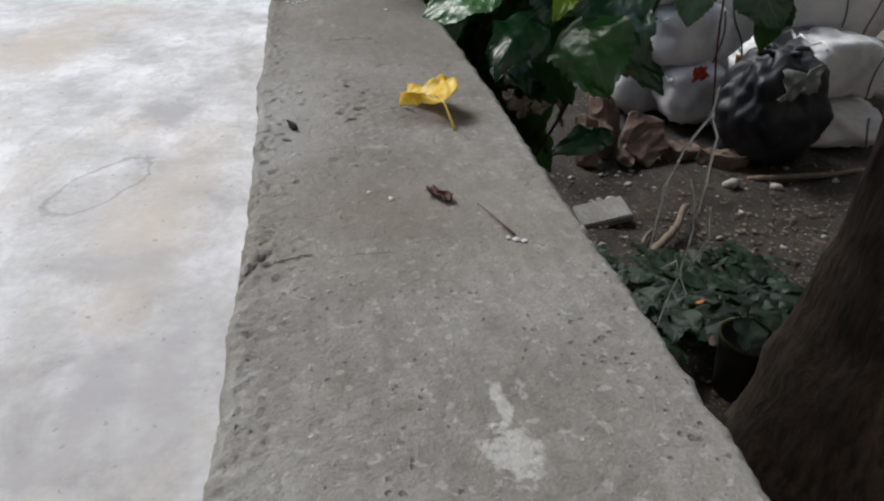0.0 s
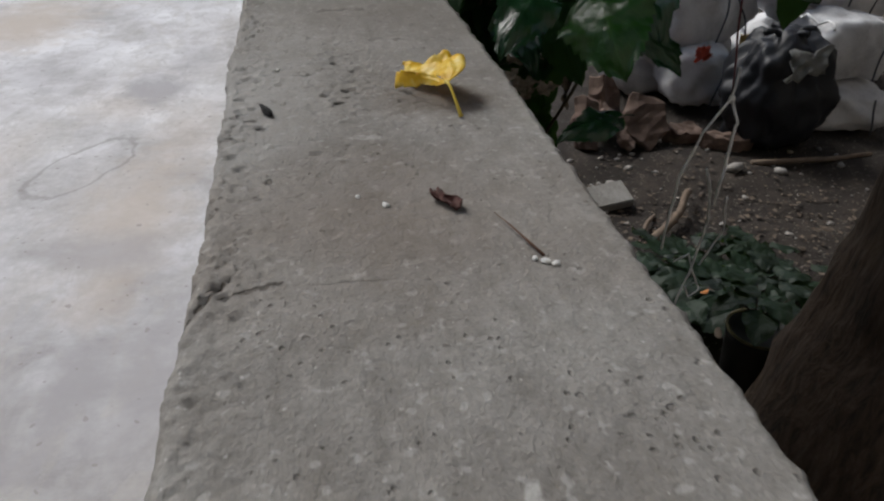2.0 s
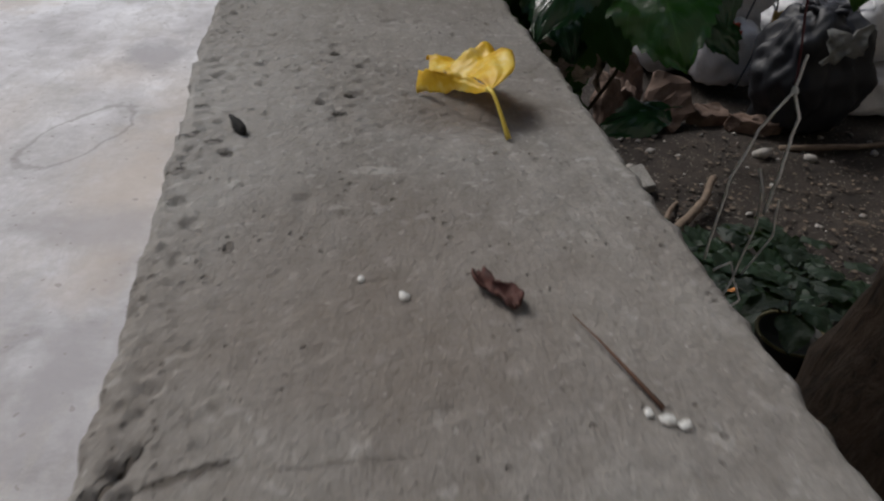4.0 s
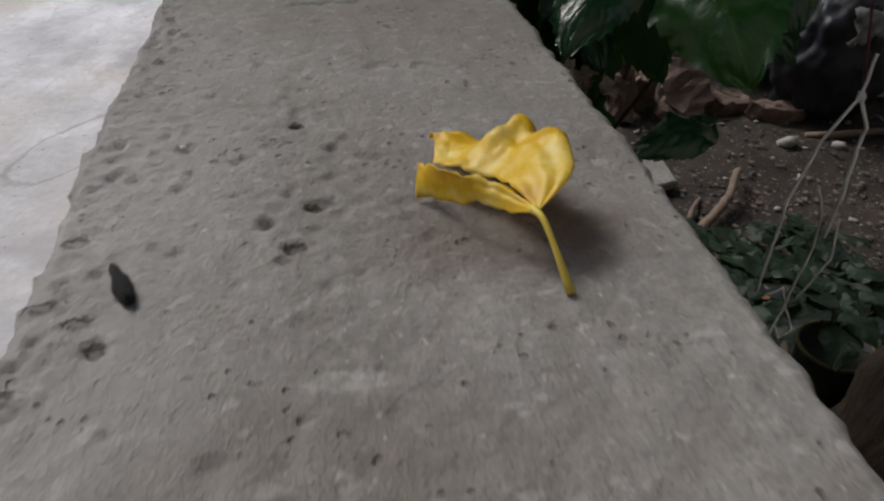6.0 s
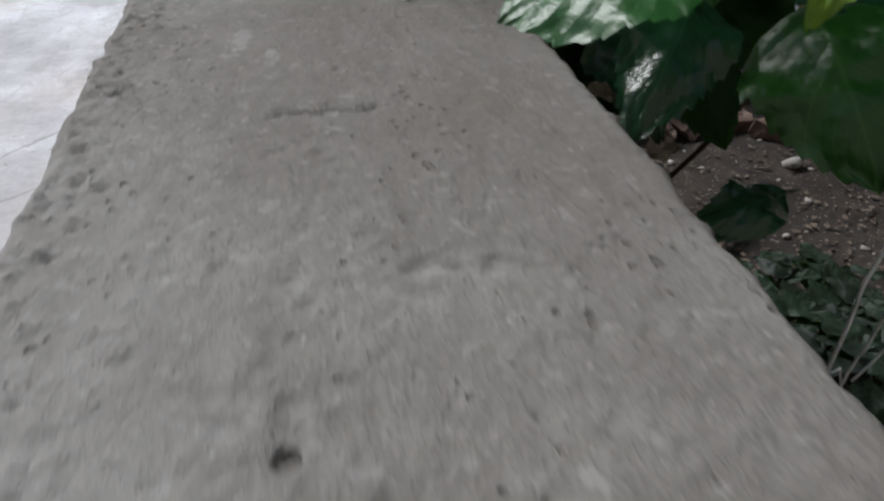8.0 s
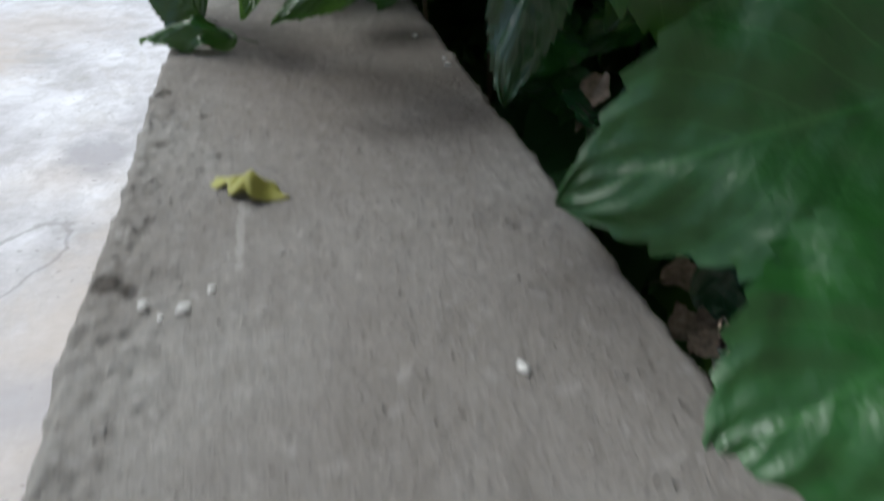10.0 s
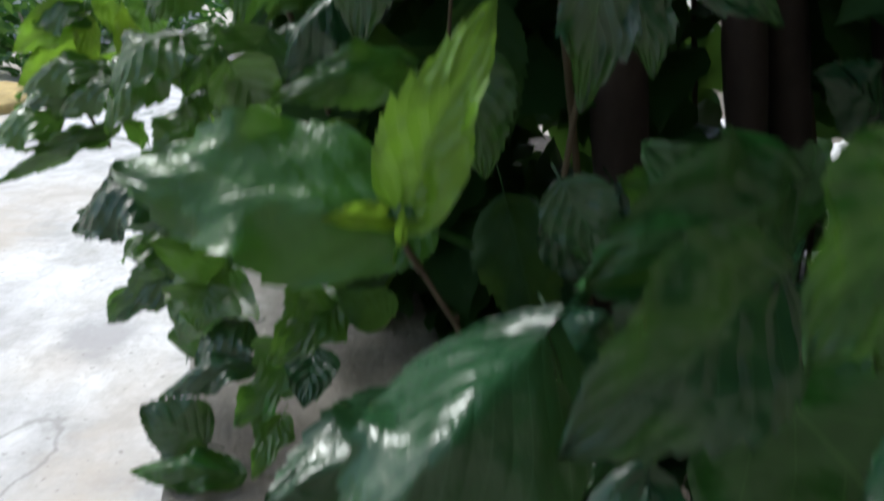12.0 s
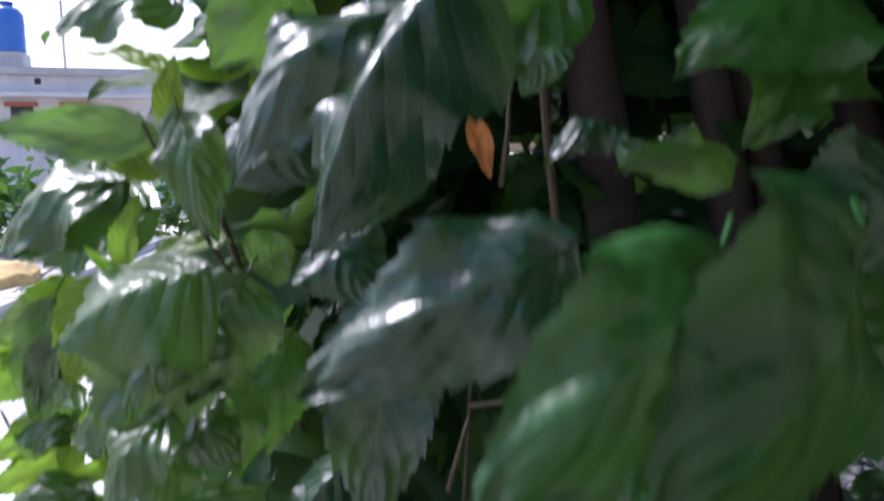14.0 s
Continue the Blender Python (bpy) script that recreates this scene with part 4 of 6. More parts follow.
# leaf litter: pale chips and a few bright fallen leaves on the soil
def litter(count, x0, x1, y0, y1, mat, size, seed, label):
    r = random.Random(seed)
    verts, faces = [], []
    for k in range(count):
        x, y = r.uniform(x0, x1), r.uniform(y0, y1)
        z = soil_height(x, y) + 0.006 + r.random() * 0.012
        s, a = size * r.uniform(0.4, 1.3), r.uniform(0, 6.3)
        i = len(verts)
        for q, w, h in ((0, 0.0, 0.0), (0.4, 0.32, 0.2), (1, 0.05, 0.0), (0.5, -0.3, 0.15)):
            verts.append((x + s * (q * math.cos(a) - w * math.sin(a)), y + s * (q * math.sin(a) + w * math.cos(a)), z + s * h * r.uniform(-0.3, 1)))
        faces.append((i, i + 1, i + 2, i + 3))
    mesh = bpy.data.meshes.new("leaf_litter")
    mesh.from_pydata(verts, [], faces)
    mesh.materials.append(mat)
    return tagged(new("leaf_litter", mesh), label, "litter", kind="stuff")


chip_mat = plain("pale_litter", (0.12, 0.093, 0.07), 0.9, 0.4, 40)
litter(600, 0.35, 3.0, 1.0, 3.4, chip_mat, 0.028, 31, "pale brown chips and dry leaf litter on the soil")
litter(260, 1.25, 2.6, 1.95, 2.8, plain("tan_litter", (0.14, 0.108, 0.08), 0.9, 0.4, 40), 0.032, 35, "tan dry leaf bits and bark chips on the soil")
litter(1700, 0.3, 2.6, 0.9, 3.2, plain("dark_litter", (0.06, 0.043, 0.032), 0.9, 0.4, 40), 0.026, 33, "dark rotting leaf litter on the soil")
orange_mat = plain("orange_leaf", (0.5, 0.2, 0.05), 0.6, 0.3, 60)
r5 = random.Random(44)
for k in range(14):
    x, y = r5.uniform(1.2, 2.3), r5.uniform(1.7, 2.6)
    z = soil_height(x, y) + (0.14 if y < 2.3 and k % 2 else 0.015)
    bm = bmesh.new()
    s = r5.uniform(0.02, 0.05)
    c = bm.verts.new((0, 0, 0.2 * s))
    ring = [bm.verts.new((s * math.cos(a) * 0.9, 0.5 * s * math.sin(a), 0.15 * s * math.cos(2 * a))) for a in (2 * math.pi * q / 9 for q in range(9))]
    for q in range(9):
        bm.faces.new((c, ring[q], ring[(q + 1) % 9]))
    ob = obj("fallen_leaf", bm, (orange_mat, chip_mat, chip_mat)[k % 3])
    ob.matrix_world = pose(x, y, z, r5.uniform(-20, 20), r5.uniform(-20, 20), r5.uniform(0, 360))
    tagged(ob, ("small orange", "small pale brown", "small pale brown")[k % 3] + " fallen leaf among the low plants", "leaf", "fallen leaves by the trunk")

# ---- hibiscus shrub hanging over the wall ----
def leaf_mesh(name, seed, lobed=0.0, fold=0.1, wave=0.045, arch=0.0, ribs=1.0, n=36, m=7):
    """Ovate toothed blade along +x with unit length and unit width; fold > 0 is a trough, < 0 a roof."""
    bm = bmesh.new()
    uv = bm.loops.layers.uv.new("UVMap")
    rows = []
    for i in range(n + 1):
        s = i / n
        half = 0.56 * (math.sin(math.pi * min(1, s ** 0.72)) ** 0.8) * (1 - 0.25 * s)
        # side lobes point forward from a third of the way up
        half *= 1 + lobed * (math.exp(-((s - 0.34) / 0.1) ** 2) - 0.8 * math.exp(-((s - 0.56) / 0.1) ** 2) + 0.5 * math.exp(-((s - 0.74) / 0.08) ** 2))
        row = []
        for j in range(-m, m + 1):
            v = j / m
            tooth = (0.0, 0.05, 0.1)[(i + (1 if j > 0 else 0)) % 3] * (0.5 + 0.7 * s) * (0.7 + 0.6 * fbm(s * 6, seed, 1.0 if j > 0 else 2.0, 2)) * (1 - s ** 6)
            w = half * v
            x = s - 0.10 * (1 - s) * abs(v) ** 2
            if abs(j) == m:
                w *= 1 + 0.95 * tooth
                x += tooth * 0.6
            quilt = math.cos(2 * math.pi * 5.2 * (s - 0.475 * abs(v))) * min(1.0, 3 * abs(v))
            side = 1.5 if j > 0 else 0.0
            z = fold * abs(w) * (1 + 0.5 * abs(w)) - 0.20 * s * s + wave * math.sin(s * 11 + seed + side) * v * v
            z += arch * 4 * s * (1 - s) + 0.0035 * ribs * quilt * (1 + 1.5 * fbm(s * 3, v * 3, seed, 2)) + 0.6 * wave * math.sin(s * 19 + 2 * seed + 1.3 * side) * v * v + 0.03 * fbm(s * 4 + seed, v * 2.2, seed, 3)
            row.append((bm.verts.new((x, w, z)), s, 0.5 + 0.5 * v))
        rows.append(row)
    for a, b in zip(rows, rows[1:]):
        for j in range(2 * m):
            q = (a[j], b[j], b[j + 1], a[j + 1])
            f = bm.faces.new([k[0] for k in q])
            for loop, k in zip(f.loops, q):
                loop[uv].uv = (k[1], k[2])
    tube_bm([(-0.3, 0, -0.07), (-0.14, 0, -0.012), (0.03, 0, 0.0)], [0.014, 0.012, 0.01], 5, bm)
    mesh = bpy.data.meshes.new(name)
    bmesh.ops.recalc_face_normals(bm, faces=bm.faces)
    bm.to_mesh(mesh)
    bm.free()
    mesh.polygons.foreach_set("use_smooth", [True] * len(mesh.polygons))
    return mesh


dry_mat = plain("dry_pale_leaf", (0.27, 0.22, 0.17), 0.8, 0.6, 90)
# blade shapes: flat trough, wavy dome, coarse-lobed, roof-folded, arched, deeply lobed, broad and wavy
SHAPES = ((0.0, 0.1, 0.03, 0.0, 1), (0.05, -0.12, 0.05, 0.08, 1), (0.25, 0.1, 0.05, 0.03, 1), (0.05, -0.42, 0.05, 0.1, 2),
          (0.03, -0.22, 0.06, 0.2, 1.4), (0.45, 0.15, 0.06, 0.0, 1), (0.03, -0.06, 0.045, 0.05, 2.4))
LEAVES = {}
for kind, mat in (("dark", leaf_dark), ("mid", leaf_mid), ("deep", leaf_deep), ("lit", leaf_lit), ("young", leaf_young), ("young_dim", leaf_young_dim), ("orange", orange_mat), ("brown", dark_brown), ("dry", dry_mat), ("inner", leaf_inner), ("low", leaf_low)):
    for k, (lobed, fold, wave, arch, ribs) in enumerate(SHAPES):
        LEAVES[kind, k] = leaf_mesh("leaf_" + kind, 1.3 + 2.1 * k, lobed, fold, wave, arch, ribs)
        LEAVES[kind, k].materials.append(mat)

shrub = new("hibiscus_shrub")
shrub.location = (0.5, 1.85, -1.40)
tagged(shrub, "glossy green hibiscus shrub leaning over the concrete wall", "shrub")
leaf_rng = random.Random(11)


def leaf_pose(base, tip, width, normal):
    base, tip = Vector(base), Vector(tip)
    x = tip - base
    n = Vector(normal)
    y = n.cross(x).normalized()
    z = x.cross(y).normalized()
    length = x.length
    # the mesh droops by a fifth of its length, so the chord is tilted back up
    x = (x + z * 0.2 * length)
    length = x.length
    z = x.cross(y).normalized()
    xn = x.normalized()
    return Matrix(((xn.x * length, y.x * width, z.x * length, base.x), (xn.y * length, y.y * width, z.y * length, base.y),
                              (xn.z * length, y.z * width, z.z * length, base.z), (0, 0, 0, 1)))


def add_leaf(base, tip, width, normal, kind, shape=-1):
    ob = new("leaf", LEAVES[kind, shape if shape >= 0 else leaf_rng.randrange(3)])
    ob.matrix_world = leaf_pose(base, tip, width, normal)
    ob.parent = shrub
    ob.matrix_parent_inverse = Matrix.Translation(-shrub.location)
    return ob


# large leaves leaning over the wall beside the walk
add_leaf((0.323, 1.041, 0.042), (0.219, 1.031, -0.005), 0.11, (-0.51, -0.41, 0.76), "deep", 0)
add_leaf((0.353, 1.124, 0.089), (0.216, 1.166, 0.028), 0.135, (-0.48, -0.63, 0.61), "deep", 0)
# dry leaves and scraps hanging behind the wall
add_leaf((0.596, 1.672, -0.345), (0.677, 1.672, -0.312), 0.05, (-0.43, -0.54, 0.72), "dry", 5)
add_leaf((0.716, 1.679, -0.282), (0.694, 1.654, -0.339), 0.03, (-0.65, -0.42, 0.63), "dry", 5)
add_leaf((0.596, 1.657, -0.376), (0.612, 1.669, -0.346), 0.02, (-0.59, -0.43, 0.68), "dry", 5)
add_leaf((0.679, 1.657, -0.339), (0.665, 1.62, -0.417), 0.025, (-0.71, -0.33, 0.62), "dry", 5)
add_leaf((0.636, 1.692, -0.18), (0.633, 1.67, -0.224), 0.018, (-0.73, -0.41, 0.55), "dry", 5)
add_leaf((0.381, 1.486, -0.029), (0.353, 1.468, -0.071), 0.02, (-0.36, -0.7, 0.61), "dry", 5)
add_leaf((0.465, 1.444, -0.239), (0.531, 1.435, -0.231), 0.03, (-0.36, -0.48, 0.8), "dry", 5)
add_leaf((0.468, 1.413, -0.286), (0.52, 1.411, -0.271), 0.038, (-0.31, -0.4, 0.86), "dry", 5)
add_leaf((0.485, 1.399, -0.303), (0.513, 1.406, -0.281), 0.02, (-0.42, -0.53, 0.74), "dry", 5)
add_leaf((0.431, 1.32, -0.231), (0.449, 1.327, -0.213), 0.022, (-0.42, -0.46, 0.78), "dry", 5)
add_leaf((0.484, 1.297, -0.25), (0.519, 1.296, -0.238), 0.03, (-0.47, -0.4, 0.78), "dry", 5)
add_leaf((0.47, 1.619, -0.17), (0.523, 1.592, -0.199), 0.05, (-0.64, -0.46, 0.61), "brown", 5)
add_leaf((0.531, 1.668, -0.161), (0.478, 1.648, -0.221), 0.05, (-0.63, -0.48, 0.6), "brown", 5)
add_leaf((0.582, 1.65, -0.173), (0.534, 1.623, -0.245), 0.06, (-0.43, -0.59, 0.69), "brown", 5)
add_leaf((0.672, 1.617, -0.198), (0.624, 1.619, -0.216), 0.05, (-0.5, -0.55, 0.67), "brown", 5)
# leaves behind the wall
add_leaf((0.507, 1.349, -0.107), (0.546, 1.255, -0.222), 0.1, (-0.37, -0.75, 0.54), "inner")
add_leaf((0.424, 1.306, -0.099), (0.442, 1.214, -0.183), 0.08, (-0.31, -0.78, 0.55), "dark")
add_leaf((0.502, 1.125, -0.036), (0.515, 1.015, -0.128), 0.13, (-0.44, -0.67, 0.59), "mid")
add_leaf((0.43, 1.186, -0.038), (0.348, 1.09, -0.117), 0.09, (-0.31, -0.75, 0.59), "dark")
add_leaf((0.569, 1.178, 0.015), (0.575, 1.056, -0.084), 0.12, (-0.35, -0.77, 0.54), "dark")
add_leaf((0.466, 1.09, 0.034), (0.415, 1.019, 0.0), 0.06, (-0.28, -0.8, 0.52), "young")
add_leaf((0.657, 1.061, 0.045), (0.634, 1.026, -0.019), 0.07, (-0.41, -0.75, 0.52), "dark")
add_leaf((0.744, 1.046, 0.046), (0.776, 0.999, -0.021), 0.09, (-0.48, -0.71, 0.51), "dark")
add_leaf((0.656, 1.312, -0.128), (0.731, 1.249, -0.208), 0.07, (-0.36, -0.73, 0.58), "dark")
add_leaf((0.621, 1.236, -0.28), (0.497, 1.207, -0.314), 0.07, (-0.27, -0.45, 0.85), "dark")

add_leaf((0.028, 1.55, 0.029), (-0.014, 1.57, 0.051), 0.048, (-0.15, -0.9, 0.4), "dark", 1)
add_leaf((0.05, 1.53, 0.012), (-0.024, 1.56, 0.001), 0.030, (-0.3, -0.55, 0.78), "mid", 4)
add_leaf((-0.004, 1.71, 0.099), (-0.066, 1.72, 0.051), 0.034, (-0.15, -0.9, 0.4), "dark", 2)
add_leaf((-0, 1.66, 0.19), (-0.065, 1.68, 0.15), 0.071, (-0.3, -0.55, 0.78), "dark", 4)
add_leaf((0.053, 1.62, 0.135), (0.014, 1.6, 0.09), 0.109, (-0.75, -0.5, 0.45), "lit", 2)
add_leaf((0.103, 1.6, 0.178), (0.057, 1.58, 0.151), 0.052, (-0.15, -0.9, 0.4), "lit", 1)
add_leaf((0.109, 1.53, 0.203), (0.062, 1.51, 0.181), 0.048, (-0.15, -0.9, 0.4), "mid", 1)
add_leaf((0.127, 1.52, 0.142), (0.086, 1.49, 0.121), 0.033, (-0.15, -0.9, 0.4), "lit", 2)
add_leaf((0.175, 1.47, 0.219), (0.13, 1.45, 0.192), 0.041, (-0.15, -0.9, 0.4), "mid", 0)
add_leaf((0.065, 1.55, 0.089), (0.004, 1.56, 0.061), 0.027, (-0.3, -0.55, 0.78), "dark", 4)
add_leaf((0.105, 1.54, 0.102), (0.055, 1.52, 0.06), 0.040, (-0.15, -0.9, 0.4), "mid", 5)
add_leaf((0.02, 1.68, 0.129), (-0.034, 1.7, 0.119), 0.035, (-0.15, -0.9, 0.4), "mid", 2)
add_leaf((0.015, 1.72, 0.16), (-0.079, 1.75, 0.146), 0.047, (-0.15, -0.9, 0.4), "dark", 1)
add_leaf((-0.002, 1.7, 0.139), (-0.046, 1.72, 0.11), 0.047, (0, -0.4, 0.9), "lit", 2)
add_leaf((0.047, 1.62, 0.135), (0.002, 1.6, 0.167), 0.033, (-0.15, -0.9, 0.4), "lit", 1)
add_leaf((0.052, 1.6, 0.181), (0.02, 1.6, 0.173), 0.038, (-0.3, -0.55, 0.78), "dark", 4)
add_leaf((0.039, 1.6, 0.128), (0.029, 1.58, 0.104), 0.043, (-0.15, -0.9, 0.4), "lit", 5)
add_leaf((0.065, 1.58, 0.103), (0.028, 1.57, 0.08), 0.049, (-0.3, -0.55, 0.78), "dark", 4)
add_leaf((0.12, 1.54, 0.144), (0.082, 1.5, 0.118), 0.031, (-0.15, -0.9, 0.4), "lit", 2)
add_leaf((0.014, 1.62, 0.064), (0.029, 1.62, 0.099), 0.035, (-0.15, -0.9, 0.4), "mid", 1)
add_leaf((-0.009, 1.74, 0.079), (-0.076, 1.76, 0.047), 0.035, (-0.15, -0.9, 0.4), "mid", 2)
add_leaf((0.085, 1.52, 0.061), (0.065, 1.49, 0.038), 0.024, (-0.15, -0.9, 0.4), "lit", 2)
add_leaf((0.163, 1.46, 0.077), (0.09, 1.44, 0.045), 0.031, (-0.15, -0.9, 0.4), "mid", 1)
add_leaf((0.112, 1.53, 0.105), (0.101, 1.5, 0.081), 0.036, (-0.25, -0.95, 0.15), "dark", 0)
add_leaf((0.159, 1.5, 0.141), (0.127, 1.5, 0.16), 0.031, (-0.25, -0.95, 0.15), "inner", 0)

add_leaf((0.186, 1.42, 0.11), (0.082, 1.39, 0.1), 0.085, (-0.3, -0.62, 0.72), "dark", 3)
add_leaf((0.181, 1.29, 0.234), (0.104, 1.24, 0.185), 0.069, (-0.45, -0.68, 0.58), "dark", 3)
add_leaf((0.258, 1.28, 0.25), (0.179, 1.26, 0.209), 0.064, (-0.1, -0.93, 0.35), "dark", 0)
add_leaf((0.285, 1.36, 0.239), (0.239, 1.36, 0.264), 0.049, (-0.15, -0.9, 0.4), "mid", 1)
add_leaf((0.3, 1.33, 0.267), (0.202, 1.31, 0.241), 0.062, (-0.25, -0.95, 0.15), "deep", 1)
add_leaf((0.312, 1.34, 0.235), (0.251, 1.36, 0.277), 0.060, (-0.25, -0.95, 0.15), "deep", 2)
add_leaf((0.295, 1.25, 0.288), (0.263, 1.24, 0.239), 0.045, (-0.15, -0.9, 0.4), "lit", 1)
add_leaf((0.288, 1.21, 0.228), (0.223, 1.2, 0.226), 0.043, (-0.3, -0.55, 0.78), "dark", 4)
add_leaf((0.265, 1.24, 0.298), (0.222, 1.22, 0.258), 0.049, (-0.15, -0.9, 0.4), "mid", 0)
add_leaf((0.259, 1.34, 0.12), (0.226, 1.3, 0.026), 0.052, (-0.35, -0.9, 0.25), "dark", 1)
add_leaf((0.196, 1.32, 0.223), (0.208, 1.3, 0.194), 0.035, (-0.3, -0.55, 0.78), "dark", 4)
add_leaf((0.339, 1.4, 0.182), (0.235, 1.38, 0.126), 0.093, (-0.25, -0.95, 0.15), "dark", 1)
add_leaf((0.327, 1.36, 0.158), (0.433, 1.3, 0.018), 0.133, (-0.15, -0.9, 0.4), "mid", 1)
add_leaf((0.397, 1.42, 0.151), (0.341, 1.4, 0.042), 0.101, (-0.25, -0.95, 0.15), "dark", 2)
add_leaf((0.256, 1.46, 0.233), (0.278, 1.44, 0.19), 0.043, (-0.25, -0.95, 0.15), "dark", 0)

add_leaf((0.138, 1.35, 0.258), (0.034, 1.4, 0.269), 0.068, (-0.05, -0.75, 0.65), "mid", 6)
add_leaf((0.144, 1.35, 0.258), (0.174, 1.34, 0.335), 0.037, (-0.47, -0.81, 0.35), "young_dim", 0)
add_leaf((0.14, 1.35, 0.257), (0.113, 1.34, 0.262), 0.012, (-0.08, -0.75, 0.65), "young", 0)
add_leaf((0.141, 1.34, 0.25), (0.142, 1.34, 0.265), 0.005, (-0.15, -0.9, 0.4), "young", 0)

add_leaf((0.177, 1.52, 0.296), (0.098, 1.5, 0.278), 0.038, (-0.05, -0.85, 0.5), "mid", 1)
add_leaf((0.17, 1.59, 0.419), (0.154, 1.57, 0.306), 0.071, (-0.35, -0.85, 0.38), "dark", 0)
add_leaf((0.146, 1.6, 0.332), (0.107, 1.59, 0.28), 0.043, (-0.3, -0.55, 0.78), "dark", 3)
add_leaf((0.144, 1.6, 0.333), (0.106, 1.59, 0.288), 0.049, (-0.3, -0.55, 0.78), "dark", 3)
add_leaf((0.234, 1.4, 0.42), (0.187, 1.42, 0.368), 0.036, (-0.33, -0.74, 0.59), "mid", 4)
add_leaf((0.26, 1.44, 0.388), (0.246, 1.42, 0.287), 0.052, (-0.25, -0.97, 0.05), "dark", 2)
add_leaf((0.271, 1.45, 0.385), (0.356, 1.43, 0.324), 0.053, (-0.3, -0.93, 0.15), "dark", 2)
add_leaf((0.283, 1.46, 0.357), (0.293, 1.44, 0.298), 0.039, (-0.3, -0.9, 0.3), "dark", 2)
add_leaf((0.412, 1.45, 0.454), (0.339, 1.44, 0.406), 0.075, (-0.15, -0.9, 0.4), "mid", 1)
add_leaf((0.428, 1.46, 0.429), (0.376, 1.44, 0.39), 0.061, (-0.15, -0.9, 0.4), "mid", 0)
add_leaf((0.489, 1.56, 0.385), (0.429, 1.55, 0.374), 0.037, (-0.15, -0.9, 0.4), "brown", 0)
add_leaf((0.533, 1.68, 0.146), (0.571, 1.66, 0.117), 0.047, (-0.15, -0.9, 0.4), "dark", 1)
add_leaf((0.234, 1.6, 0.294), (0.244, 1.58, 0.208), 0.059, (-0.25, -0.95, 0.15), "mid", 0)
add_leaf((0.143, 1.62, 0.22), (0.175, 1.6, 0.164), 0.052, (-0.25, -0.95, 0.15), "inner", 0)
add_leaf((0.251, 1.62, 0.471), (0.23, 1.6, 0.431), 0.046, (-0.25, -0.95, 0.15), "mid", 0)
add_leaf((0.319, 1.6, 0.159), (0.366, 1.6, 0.103), 0.071, (-0.25, -0.95, 0.15), "dark", 0)
add_leaf((0.275, 1.52, 0.193), (0.323, 1.5, 0.155), 0.055, (-0.25, -0.95, 0.15), "dark", 0)
add_leaf((0.094, 1.62, 0.307), (0.071, 1.6, 0.26), 0.056, (-0.25, -0.95, 0.15), "mid", 0)
add_leaf((0.258, 1.5, 0.401), (0.293, 1.5, 0.387), 0.055, (-0.3, -0.55, 0.78), "dark", 4)
add_leaf((0.551, 1.55, 0.246), (0.483, 1.55, 0.28), 0.061, (-0.15, -0.9, 0.4), "dark", 1)
add_leaf((0.468, 1.5, 0.365), (0.44, 1.49, 0.342), 0.020, (-0.3, -0.55, 0.78), "dark", 4)
add_leaf((0.133, 1.58, 0.472), (0.154, 1.55, 0.443), 0.054, (-0.3, -0.55, 0.78), "dark", 4)
add_leaf((0.113, 1.68, 0.391), (0.077, 1.66, 0.305), 0.056, (-0.25, -0.95, 0.15), "mid", 1)
add_leaf((0.127, 1.62, 0.217), (0.1, 1.6, 0.162), 0.054, (-0.25, -0.95, 0.15), "dark", 1)
add_leaf((0.255, 1.66, 0.324), (0.284, 1.65, 0.224), 0.059, (-0.25, -0.95, 0.15), "inner", 0)
add_leaf((0.269, 1.6, 0.176), (0.295, 1.58, 0.063), 0.069, (-0.25, -0.95, 0.15), "inner", 1)
add_leaf((0.382, 1.85, 0.426), (0.331, 1.84, 0.352), 0.089, (-0.25, -0.95, 0.15), "dark", 0)
add_leaf((0.383, 1.8, 0.463), (0.435, 1.8, 0.394), 0.089, (-0.25, -0.95, 0.15), "dark", 0)
add_leaf((0.156, 1.6, 0.221), (0.177, 1.58, 0.175), 0.046, (-0.25, -0.95, 0.15), "dark", 0)

add_leaf((0.181, 1.37, 0.496), (0.109, 1.39, 0.452), 0.046, (-0.25, -0.8, 0.45), "dark", 1)
add_leaf((0.197, 1.32, 0.499), (0.135, 1.3, 0.454), 0.041, (-0.1, -0.95, 0.2), "deep", 1)
add_leaf((0.248, 1.33, 0.498), (0.171, 1.3, 0.448), 0.076, (0.15, -0.98, 0.05), "deep", 1)
add_leaf((0.166, 1.43, 0.589), (0.116, 1.42, 0.493), 0.060, (-0.45, -0.7, 0.55), "dark", 3)
add_leaf((0.151, 1.47, 0.578), (0.089, 1.47, 0.511), 0.057, (-0.4, -0.75, 0.5), "dark", 4)
add_leaf((0.248, 1.46, 0.534), (0.211, 1.45, 0.518), 0.024, (-0.3, -0.55, 0.78), "dark", 4)
add_leaf((0.29, 1.44, 0.52), (0.233, 1.43, 0.517), 0.027, (-0.15, -0.9, 0.4), "lit", 1)
add_leaf((0.35, 1.45, 0.594), (0.264, 1.44, 0.554), 0.068, (-0.3, -0.7, 0.6), "mid", 1)
add_leaf((0.346, 1.46, 0.576), (0.299, 1.44, 0.529), 0.054, (-0.15, -0.9, 0.4), "mid", 2)
add_leaf((0.222, 1.46, 0.592), (0.16, 1.44, 0.543), 0.046, (-0.15, -0.9, 0.4), "mid", 0)
